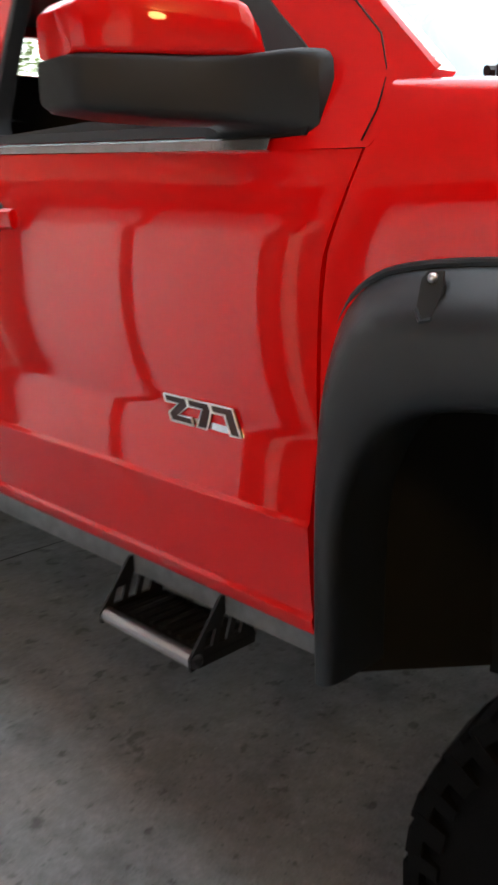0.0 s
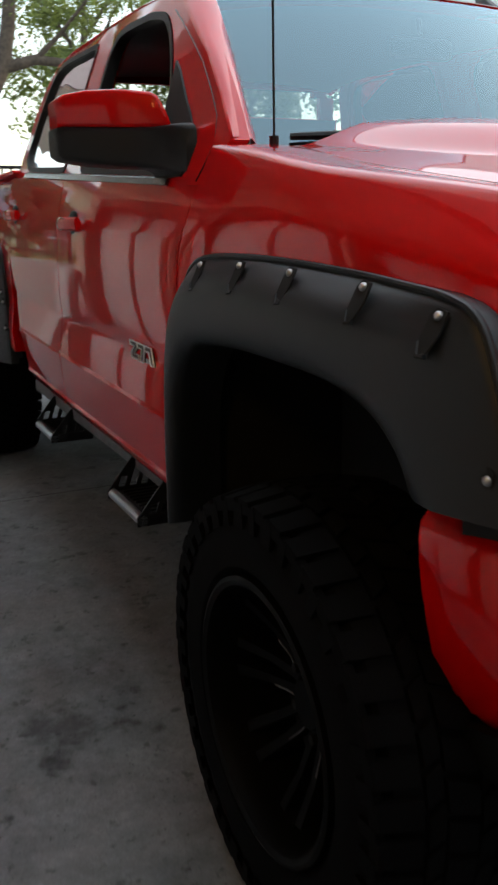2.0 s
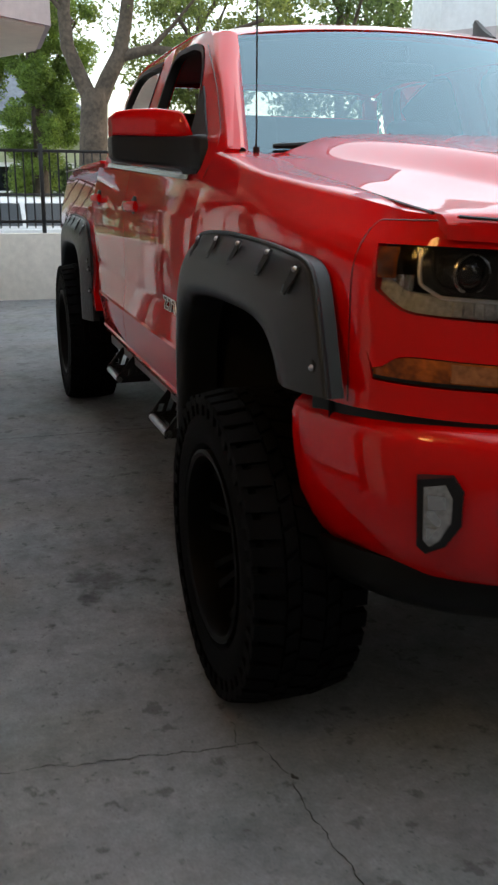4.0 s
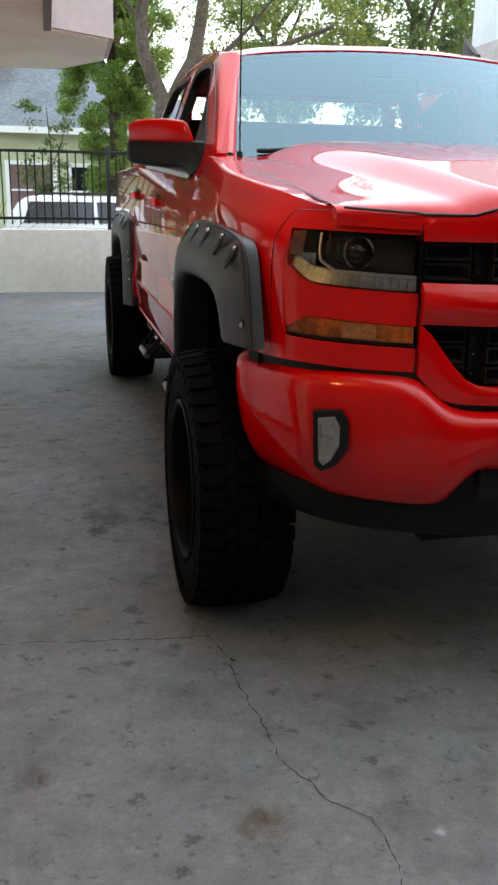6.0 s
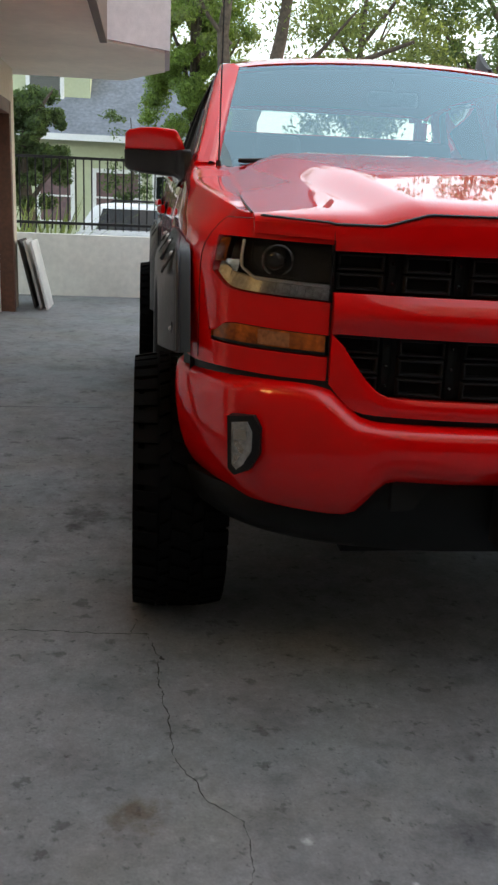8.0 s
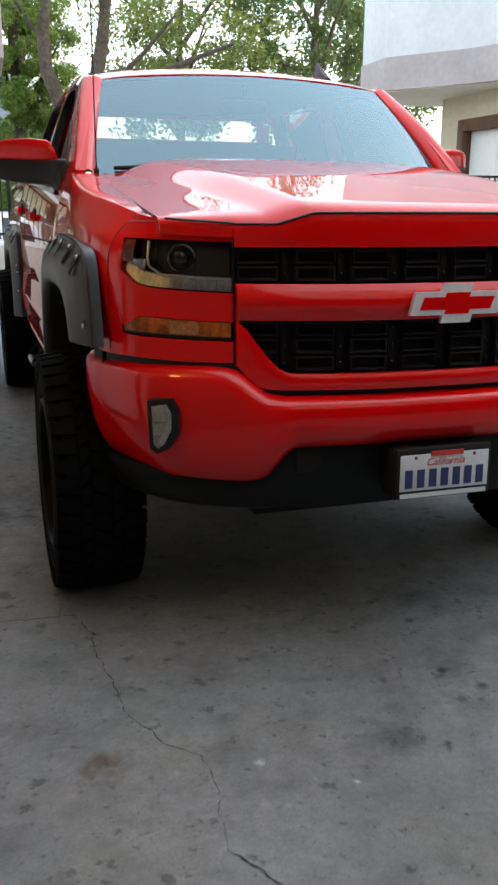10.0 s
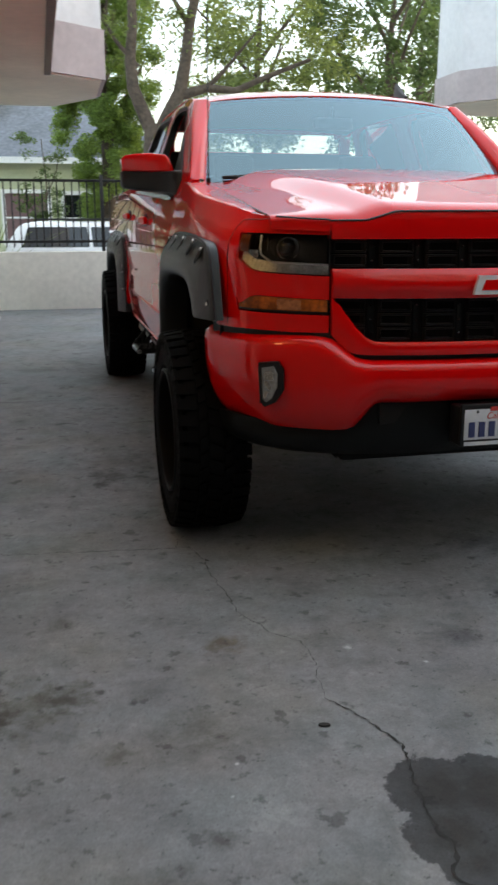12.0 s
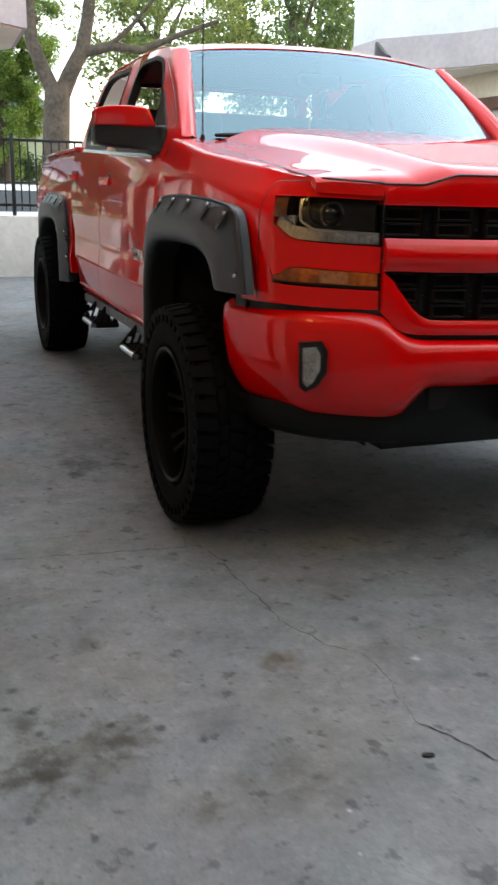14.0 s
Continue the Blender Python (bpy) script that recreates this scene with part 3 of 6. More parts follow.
def fender(s):
    bm = bmesh.new()
    ds = [HL_END * t for t in steps(0, 1, 26)] + [HL_END + 0.02 * k for k in range(1, 9)] + steps(HL_END + 0.2, 1.668, 44)
    rows_a, rows_b, rows_c = [], [], []
    for d in ds:
        top = fender_top(NOSE_Y(d))
        ht, hb = (hl_top(d), hl_bot(d)) if d < HL_END else (1.376, 1.376)
        at, ab = (am_top(d), am_bot(d)) if d < AM_END else (1.15, 1.15)
        row = [nose_point(s, d, ht + (top - ht) * t) for t in (0, 0.2, 0.35, 0.5, 0.62, 0.74, 0.84, 0.91, 0.95, 0.975, 0.99, 1.0)]
        last = row[-1]
        # narrow flat top up to the hood seam
        row.append(Vector((s * 0.8415, last.y, top + 0.003)) if abs(last.x) > 0.848 else last + Vector((-s * 0.003, 0.006, 0.002)))
        rows_a.append(row)
        lo = fender_low(d)
        at, hb2 = max(at, lo), max(hb, lo)
        rows_b.append([nose_point(s, d, at + (hb2 - at) * t) for t in (0, 0.33, 0.66, 1)])
        rows_c.append([nose_point(s, d, min(lo, ab) + (ab - min(lo, ab)) * t) for t in (0, 0.5, 1)])
    n = len([d for d in ds if d <= HL_END + 0.3])
    grid(bm, rows_a)
    grid(bm, rows_b)
    grid(bm, rows_c[:n])
    grid(bm, rows_c[-5:])
    bmesh.ops.remove_doubles(bm, verts=bm.verts, dist=0.0008)
    bad = [f for f in bm.faces if f.calc_area() < 1e-9]
    bmesh.ops.delete(bm, geom=bad, context="FACES")
    flange(bm, (-s * 0.03, 0.015, 0))
    return bm


for s in (-1, 1):
    part("fender", fender(s), PAINT, truck)


def lamp_band(s, d0, d1, lo, hi, proud, n=24, rows=5):
    return [[nose_point(s, d, lo(d) + (hi(d) - lo(d)) * t, proud) for t in steps(0, 1, rows)] for d in steps(d0, d1, n)]


for s in (-1, 1):
    head = part("headlight", sheet(lamp_band(s, 0.004, HL_END - 0.004, hl_bot, hl_top, -0.07), None), GRILLE_BLACK, truck, "dark headlight housing")
    part("lens", sheet(lamp_band(s, 0.003, HL_END - 0.004, lambda d: hl_bot(d) + 0.003, lambda d: hl_top(d) - 0.003, 0.0, rows=7), None), LENS, head, "clear headlight lens")
    rim = bmesh.new()
    for f in (hl_bot, hl_top):
        grid(rim, [[nose_point(s, d, f(d), k) for k in (0.001, -0.07)] for d in steps(0.002, HL_END - 0.002, 26)])
    grid(rim, [[nose_point(s, 0.003, hl_bot(0) + (hl_top(0) - hl_bot(0)) * t, k) for k in (0.001, -0.07)] for t in (0, 1)])
    part("bezel", rim, TRIM_BLACK, head)
    # bright lower strip with small cells
    strip = bmesh.new()
    grid(strip, [[nose_point(s, d, hl_bot(d) + 0.003 + 0.036 * t, -0.012 - 0.014 * t) for t in (0, 0.5, 1)] for d in steps(0.006, 0.345, 30)])
    flange(strip, (0, 0.015, 0.004))
    strip = part("light_strip", strip, LAMP_CLEAR, head, "pale daytime light strip")
    for k in range(9):
        a, b = 0.010 + k * 0.021, 0.010 + k * 0.021 + 0.0165
        cell = bmesh.new()
        grid(cell, [[nose_point(s, d, hl_bot(d) + 0.007 + 0.027 * t, -0.007 - 0.012 * t) for t in (0, 1)] for d in (a, b)])
        flange(cell, (0, 0.012, 0.0))
        part("light_cell", cell, LAMP_CLEAR, strip)
    outer = bmesh.new()
    grid(outer, [[nose_point(s, d, hl_bot(d) + 0.012 + (1.312 - hl_bot(d) - 0.012) * t, -0.016 - 0.018 * t - 0.010 * (k % 2)) for t in (0, 0.5, 1)] for k, d in enumerate(steps(0.286, 0.364, 9))])
    part("outer_reflector", outer, LAMP_SILVER, head, "faceted silver outer reflector", sharp=5)
    hook = bmesh.new()
    tube(hook, [nose_point(s, d, z, -0.022) for d, z in ((0.006, 1.2585), (0.1, 1.263), (0.215, 1.268), (0.225, 1.270), (0.262, 1.291), (0.268, 1.297), (0.272, 1.32), (0.274, 1.366))], 0.0042, 6)
    part("chrome_hook", hook, SATIN, head, "thin chrome signature line")
    inner = bmesh.new()
    tube(inner, [nose_point(s, d, z, -0.034) for d, z in ((0.12, 1.276), (0.19, 1.281), (0.225, 1.291), (0.245, 1.312), (0.25, 1.366))], 0.004, 6)
    part("inner_frame", inner, GRILLE_BLACK, head)
    pj = bmesh.new()
    c = nose_point(s, 0.17, 1.318, -0.05)
    bmesh.ops.create_uvsphere(pj, u_segments=20, v_segments=12, radius=0.036, matrix=Matrix.Translation(c))
    part("projector", pj, CAR_GLASS, head, "glassy round projector")
    ring = bmesh.new()
    tube(ring, [c + Vector((0.04 * math.cos(a), -0.01, 0.04 * math.sin(a))) for a in steps(0, 2 * math.pi, 20)], 0.004, 6)
    part("projector_ring", ring, LAMP_SILVER, head)
    sd = bmesh.new()
    grid(sd, [[nose_point(s, d, 1.306 + (1.370 - 1.306) * t, -0.010) for t in (0, 0.5, 1)] for d in (0.318, 0.335, 0.35, 0.367)])
    flange(sd, (0, 0.02, 0))
    part("side_reflector", sd, AMBER, head, "amber corner reflector")
    turn = part("turn_signal", sheet(lamp_band(s, 0.004, AM_END - 0.004, lambda d: am_bot(d) + 0.004, lambda d: am_top(d) - 0.004, -0.002), (0, 0.03, 0)), TRIM_BLACK, truck, "turn signal housing")
    part("amber_lens", sheet(lamp_band(s, 0.006, AM_END - 0.012, lambda d: am_bot(d) + 0.013, lambda d: am_top(d) - 0.002, 0.003), (0, 0.02, 0)), AMBER, turn, "amber turn signal lens")
    part("amber_block", sheet(lamp_band(s, 0.10, 0.19, lambda d: am_bot(d) + 0.016, lambda d: am_top(d) - 0.006, 0.0045), (0, 0.01, 0)), AMBER_PALE, turn, "paler ribbed part of the lens")

# grille surround, bars and black mesh
front_y = smooth_curve([0, 0.15, 0.3, 0.45, 0.55, 0.645, 0.70], [-0.988, -0.984, -0.968, -0.935, -0.902, -0.862, -0.84])


def front_point(x, z, proud=0.0):
    return Vector((x, front_y(abs(x)) - 0.02 * (1.42 - z) - proud, z))


def bulge(x):
    return smooth_curve([0, 0.42, 0.44, 0.505, 0.53, 0.9], [0.032, 0.031, 0.026, 0.006, 0.0, 0.0])(abs(x))


def front_strip(bm, half, lo, hi, proud=0.0, n=45, rows=6, crown=0.0):
    grid(bm, [[front_point(x, lo(abs(x)) + (hi(abs(x)) - lo(abs(x))) * t, proud + crown * math.sin(math.pi * t)) for t in steps(0, 1, rows)] for x in steps(-half, half, n)])


sur = bmesh.new()
front_strip(sur, 0.638, lambda x: 1.352, lambda x: 1.417 + bulge(x), crown=0.004)
flange(sur, (0, 0.05, 0))
b2 = bmesh.new()
front_strip(b2, 0.638, lambda x: 1.142, lambda x: 1.248, 0.008, crown=0.02, rows=9)
flange(b2, (0, 0.022, 0))
b3 = bmesh.new()
low_hi = smooth_curve([0, 0.46, 0.50, 0.54, 0.60, 0.632, 0.66], [0.985, 0.985, 0.989, 1.02, 1.10, 1.142, 1.142])
low_lo = smooth_curve([0, 0.52, 0.57, 0.60, 0.655, 0.69], [0.937, 0.937, 0.942, 0.965, 1.03, 1.075])
front_strip(b3, 0.638, low_lo, low_hi, 0.010, crown=0.006)
flange(b3, (0, 0.022, 0))
grille = part("grille", sur, PAINT, truck, "red grille surround")
part("grille_bar", b2, PAINT, grille, "red cross bar")
part("lower_bar", b3, PAINT, grille)
for zlo, zhi in ((1.25, 1.35), (0.985, 1.14)):
    back = bmesh.new()
    front_strip(back, 0.636, lambda x: zlo, lambda x: zhi, -0.06, rows=2)
    part("grille_backing", back, DARK_VOID, grille)
    rows_n = 2 if zlo > 1.2 else 3
    pitch = (zhi - zlo) / rows_n
    for k in range(9):
        xm = -0.652 + k * 0.163
        if abs(xm) < 0.6:
            post = bmesh.new()
            p = front_point(xm, (zlo + zhi) / 2, -0.046)
            box(post, xm - 0.013, xm + 0.013, p.y, p.y + 0.012, zlo, zhi, 0.004)
            part("grille_post", post, VALANCE, grille)
            for i in range(rows_n):
                bm = bmesh.new()
                bmesh.ops.create_uvsphere(bm, u_segments=10, v_segments=6, radius=0.0055, matrix=Matrix.Translation((xm, p.y - 0.001, zlo + pitch * (i + 0.5))))
                part("grille_bolt", bm, GRILLE_BLACK, grille, "small black bolt")
        x0, x1 = max(xm + 0.024, -0.628), min(xm + 0.139, 0.628)
        if x1 - x0 < 0.03:
            continue
        for i in range(rows_n):
            za, zb = zlo + pitch * i + 0.0025, zlo + pitch * (i + 1) - 0.0025
            cut = 0.0085
            ring_bm = bmesh.new()
            loops = []
            for inset, deep in ((0.0, 0.014), (0.0002, 0.0), (0.003, -0.006), (cut - 0.003, -0.006), (cut, 0.0), (cut + 0.0005, 0.028)):
                loop = []
                for x, z in ((x0 + inset, za + inset), (x1 - inset, za + inset), (x1 - inset, zb - inset), (x0 + inset, zb - inset)):
                    loop.append(front_point(x, z, -0.030 - deep))
                loops.append(loop)
            grid(ring_bm, loops, close_v=True)
            part("slot_frame", ring_bm, SLOT_EDGE, grille)

# maker's cross emblem as a plain shape
EM = [(-0.155, -0.034), (-0.047, -0.034), (-0.054, -0.058), (0.045, -0.058), (0.052, -0.034), (0.138, -0.034), (0.155, 0.034), (0.047, 0.034), (0.054, 0.058), (-0.045, 0.058), (-0.052, 0.034), (-0.138, 0.034)]
ey = front_point(0, 1.19).y - 0.028
emblem = part("emblem", prism(bmesh.new(), EM, lambda a, b, c: (a, ey - 0.002 - c, 1.19 + b), 0.014), SATIN, truck, "chrome cross-shaped emblem")
part("emblem_face", prism(bmesh.new(), [(a * 0.80, b * 0.54) for a, b in EM], lambda a, b, c: (a, ey - 0.016 - c, 1.19 + b), 0.003), PAINT, emblem, "red emblem infill")

# bumper
bump_y = smooth_curve([0, 0.3, 0.5, 0.62, 0.75, 0.86, 0.93, 0.985, 1.02, 1.035], [-1.035, -1.022, -0.985, -0.94, -0.868, -0.777, -0.675, -0.560, -0.468, -0.40])
bump_hi = smooth_curve([0, 0.50, 0.56, 0.60, 0.66, 0.72, 0.9, 1.035], [0.918, 0.918, 0.924, 0.948, 0.995, 1.003, 1.005, 1.008])
bump_lo = smooth_curve([0, 0.46, 0.49, 0.54, 0.59, 0.66, 0.80, 0.95, 1.035], [0.757, 0.757, 0.75, 0.70, 0.654, 0.647, 0.646, 0.648, 0.652])


def bump_point(x, t):
    """t from the bumper's low edge to its top."""
    a = abs(x)
    far = max(0.0, (a - 0.86) / 0.175)
    a *= 1 - far * far * (0.006 + 0.012 * (1 - t))
    lo, hi = bump_lo(a), bump_hi(a)
    z = lo + (hi - lo) * t
    out = smooth_curve([0, 0.08, 0.2, 0.4, 0.6, 0.85, 0.95, 1.0], [-0.060, -0.036, -0.016, -0.002, 0.0, -0.005, -0.018, -0.05])(t)
    out -= 0.02 * max(0.0, 0.7 - t) * smooth_curve([0, 0.8, 1.035], [0.0, 0.3, 1.0])(a)
    out -= 0.012 * far * (1 - t) ** 2
    b0, b1 = max(a - 0.006, 0.0), min(a + 0.006, 1.035)
    slope = (bump_y(b1) - bump_y(b0)) / (b1 - b0)
    n = Vector((slope, -1.0)).normalized()
    return Vector((math.copysign(a + n.x * out, x), bump_y(a) + n.y * out, z))


_half = steps(0.0, 0.90, 34)[1:] + [0.92, 0.94, 0.955, 0.97, 0.98, 0.99, 1.0, 1.008, 1.015, 1.021, 1.026, 1.03, 1.0335, 1.035]
_bx = [-a for a in _half[::-1]] + [0.0] + _half
bumper = part("bumper", sheet([[bump_point(x, t) for t in (0, 0.05, 0.12, 0.22, 0.35, 0.5, 0.65, 0.78, 0.88, 0.94, 0.98, 1.0)] for x in _bx], (0, 0.05, 0)), PAINT, truck, "red front bumper")
gap = bmesh.new()
grid(gap, [[Vector((x, bump_y(abs(x)) + 0.06, z)) for z in (bump_hi(abs(x)) - 0.02, bump_hi(abs(x)) + 0.05)] for x in steps(-1.0, 1.0, 50)])
part("gap_seal", gap, TRIM_BLACK, bumper, "black gap above the bumper")
for s in (-1, 1):
    out = [(0.0, 0.004), (0.064, 0.012), (0.086, -0.02), (0.086, -0.08), (0.055, -0.128), (0.026, -0.147), (0.006, -0.13)]
    # fog lamp, set in the bumper's corner
    n = Vector((-0.48 * -s, -0.88, 0)).normalized()
    u = Vector((0.88 * -s, -0.48, 0)).normalized()
    o = Vector((s * 0.886, -0.792, 0.890))
    fog = part("fog_lamp", prism(bmesh.new(), [(a * 1.0 - 0.006 + (0.012 if a > 0.04 else 0), b + (0.007 if b > -0.06 else -0.007)) for a, b in out], lambda a, b, c: o + u * a + Vector((0, 0, b)) + n * (c - 0.03), 0.036), TRIM_BLACK, bumper, "black fog lamp bezel")
    part("fog_lens", prism(bmesh.new(), [(0.009 + a * 0.70, -0.008 + b * 0.87) for a, b in out], lambda a, b, c: o + u * a + Vector((0, 0, b)) + n * (c + 0.001), 0.010), FOG_GREY, fog, "silver fog lamp")
    for z0, z1, w0, w1, tilt in ((-0.020, -0.050, 0.054, 0.056, 0.006), (-0.054, -0.088, 0.052, 0.046, -0.004), (-0.092, -0.118, 0.040, 0.026, 0.006)):
        fl = bmesh.new()
        corners = [o + u * a + Vector((0, 0, z)) + n * k for a, z, k in ((0.018, z0, 0.0125), (w0, z0, 0.0125 + tilt), (w1, z1, 0.0125), (0.020, z1, 0.0125 + tilt))]
        grid(fl, [[corners[0], corners[1]], [corners[3], corners[2]]])
        flange(fl, tuple(-n * 0.006))
        part("fog_facet", fl, LAMP_SILVER, fog, "silver lamp facet")

# black lower valance, skid lip, opening
val = bmesh.new()
val_y = lambda a: bump_y(min(a, 1.0)) + 0.085
val_lo = smooth_curve([0, 0.5, 0.75, 0.9, 0.985], [0.538, 0.533, 0.533, 0.54, 0.552])
rows = []
for x in steps(-0.985, 0.985, 61):
    a = abs(x)
    hi = bump_lo(a) + 0.02
    lo = val_lo(a)
    rows.append([Vector((x * (1 - 0.03 * k), val_y(a) + dy, lo + (hi - lo) * t)) for k, t, dy in ((0, 1, 0.012), (0.2, 0.8, 0.0), (0.4, 0.55, -0.008), (0.6, 0.32, 0.004), (0.9, 0.15, 0.02), (1.3, 0.04, 0.04), (1.8, 0, 0.09))])
valance = part("valance", sheet(rows, (0, 0.05, 0)), VALANCE, truck, "black plastic lower valance")
part("lower_intake", boxed(-0.46, 0.46, -0.93, -0.85, 0.67, 0.765, 0.01), DARK_VOID, valance, "dark lower air intake")
# number plate, its characters shown as plain bars
PY, PX = -1.062, -0.03
plate = part("number_plate", boxed(PX - 0.163, PX + 0.163, PY - 0.006, PY + 0.016, 0.600, 0.762, 0.008), TRIM_BLACK, truck, "black number plate frame")
part("plate_face", boxed(PX - 0.151, PX + 0.151, PY - 0.009, PY - 0.0065, 0.628, 0.742, 0.001), PLATE_WHITE, plate, "white plate face")
for k in range(7):
    x = PX - 0.122 + k * 0.0405
    part("bar", boxed(x - 0.0125, x + 0.0125, PY - 0.0115, PY - 0.0095, 0.638, 0.695), PLATE_BLUE, plate, "dark blue bar")
part("bar", boxed(PX - 0.148, PX + 0.148, PY - 0.0085, PY - 0.0065, 0.606, 0.620), PLATE_WHITE, plate, "white bar")
part("sticker", boxed(PX - 0.05, PX + 0.06, PY - 0.0125, PY - 0.0095, 0.735, 0.750), PLATE_RED, plate, "small red sticker")
_font = bpy.data.curves.new("state_name", "FONT")
_font.body, _font.size, _font.align_x, _font.extrude, _font.shear = "California", 0.034, "CENTER", 0.0006, 0.3
_word = bpy.data.objects.new("state_name", _font)
_letters = bpy.data.meshes.new_from_object(_word)
bpy.data.objects.remove(_word)
_letters.materials.clear()
_letters.materials.append(PLATE_RED)
word = new("state_name", _letters)
word.parent = plate
word["label"] = "red lettering California"
word.matrix_local = pose(PX, PY - 0.0104, 0.706, 90, 0, 0)
for dx in (-0.1, 0.1):
    bm = bmesh.new()
    bmesh.ops.create_uvsphere(bm, u_segments=10, v_segments=6, radius=0.006, matrix=Matrix.Translation((PX + dx, PY - 0.009, 0.733)))
    part("screw", bm, STEEL_GREY, plate)
part("plate_bracket", boxed(PX - 0.16, PX + 0.16, PY + 0.016, -0.96, 0.60, 0.75, 0.01), TRIM_BLACK, plate)

# hood
def hood_front(x):
    a = abs(x)
    return -0.975 + (-0.868 + 0.975) * (a / 0.645) ** 2 if a <= 0.645 else NOSE_Y((a - 0.645) * 1.12)


def hood_z(x, y):
    a = abs(x)
    base = smooth_curve([-1.0, -0.9, -0.75, -0.5, -0.3, 0.0, 0.3, 0.62], [1.4275, 1.447, 1.4765, 1.5255, 1.5635, 1.605, 1.637, 1.661])(y)
    k = smooth_curve([0, 0.45, 0.75, 0.84], [0.0, 0.1, 0.75, 1.0])(a)
    # raised centre: its flank widens and grows towards the windshield
    f = min(max((y + 0.95) / 1.35, 0.0), 1.0)
    inner, outer = 0.42 + 0.19 * f, 0.53 + 0.22 * f
    u = min(max((outer - a) / (outer - inner), 0.0), 1.0)
    u = smooth_curve([0, 0.08, 0.92, 1.0], [0, 0.05, 0.95, 1.0])(u)
    high = smooth_curve([-0.98, -0.6, -0.1, 0.3, 0.62], [0.030, 0.030, 0.031, 0.033, 0.035])(y)
    # the leading edge rolls down to the seam
    ahead = min(max((y - hood_front(x)) / 0.09, 0.0), 1.0)
    return base * (1 - k) + fender_top(y) * k + u * high - 0.026 * (1 - k) * (1 - ahead) ** 2


hood_rows = []
for t in [0, 0.008, 0.02, 0.035, 0.05] + steps(0.07, 1.0, 30):
    row = []
    for u in steps(-1, 1, 161):
        x = u * 0.835
        y0, y1 = hood_front(x), 0.37 + 0.14 * abs(u) ** 2
        y = y0 + (y1 - y0) * t
        lip = -0.016 * (1 - t / 0.02) ** 2 if t < 0.02 else 0.0
        row.append((x * (1 if y < 0.3 else 1 - 0.02 * (y - 0.3)), y, hood_z(x, y) + lip))
    hood_rows.append(row)
hood = part("hood", sheet(hood_rows, (0, 0, -0.03)), PAINT, truck, "red hood with a raised centre")

seam = bmesh.new()
tube(seam, [front_point(x, 1.4175 + bulge(x), 0.001) if abs(x) < 0.64 else Vector((x, hood_front(x) - 0.003, fender_top(hood_front(x)) + 0.001)) for x in steps(-0.82, 0.82, 101)], 0.0036, 6)
part("hood_seam", seam, GRILLE_BLACK, hood, "black gap under the hood")
for s in (-1, 1):
    seam = bmesh.new()
    tube(seam, [(s * 0.839, y, fender_top(y) - 0.0005) for y in steps(-0.70, 0.5, 30)], 0.004, 6)
    part("side_seam", seam, GRILLE_BLACK, hood)
    seam = bmesh.new()
    tube(seam, [front_point(s * 0.6415, z, 0.0005) for z in steps(1.02, 1.40, 12)], 0.0018, 6)
    part("front_seam", seam, GRILLE_BLACK, grille)

for s in (-1, 1):
    seam = bmesh.new()
    tube(seam, [nose_point(s, d, z, 0.0005) for d, z in [(d, 1.424) for d in steps(0.19, 0.39, 12)] + [(0.405, 1.42), (0.415, 1.405)] + [(0.418, z) for z in steps(1.38, 1.03, 14)]], 0.0013, 6)
    part("nose_seam", seam, GRILLE_BLACK, truck, "thin gap round the headlight panel")

# windshield, cowl, roof, cab
def ws_x(t):
    return 0.845 + (0.718 - 0.845) * t


def ws_point(u, t, proud=0.0):
    """u across from -1 to 1, t from the cowl to the roof."""
    y = 0.575 + 0.53 * t - (0.15 - 0.09 * t) * (1 - u * u)
    z = 1.615 + 0.455 * t + 0.018 * math.sin(math.pi * t) + (0.035 * t) * (1 - u * u)
    return Vector((u * ws_x(t), y - proud * 0.55, z + proud * 0.83))


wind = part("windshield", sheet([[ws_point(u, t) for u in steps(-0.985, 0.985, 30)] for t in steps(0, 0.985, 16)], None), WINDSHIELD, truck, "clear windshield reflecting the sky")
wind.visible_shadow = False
cow = bmesh.new()
grid(cow, [[Vector((x, 0.36 + 0.17 * (x / 0.835) ** 2 + 0.14 * t, 1.585 + 0.012 * t)) for x in steps(-0.85, 0.85, 30)] for t in (0, 0.5, 1)])
flange(cow, (0, 0, -0.05))
part("cowl", cow, TRIM_BLACK, truck, "black cowl panel")


def roof_z(x, y):
    u = min(abs(x) / 0.745, 1.0)
    back = max(0.0, y - (1.103 - 0.06 * (1 - u * u)))
    full = (0.075 + 0.025 * min(back, 1.0)) * (1 - 0.1 * u ** 3)
    return 2.072 + 0.035 * (1 - u * u) - 0.012 * u ** 8 + full * (1 - math.exp(-back / 0.19)) - 0.03 * max(0.0, (back - 1.4) / 0.4) ** 2


roof_rows = []
for t in [0, 0.008, 0.02, 0.04, 0.07, 0.11] + steps(0.16, 1, 18):
    row = []
    for u in steps(-1, 1, 41):
        y0 = 1.103 - 0.06 * (1 - u * u)
        y = y0 + (2.92 - y0) * t
        x = u * 0.745
        row.append((x, y, roof_z(x, y) - 0.03 * max(0, (t - 0.9) / 0.1) ** 2))
    roof_rows.append(row)
part("roof", sheet(roof_rows, (0, 0.01, -0.012)), PAINT, truck, "red roof")

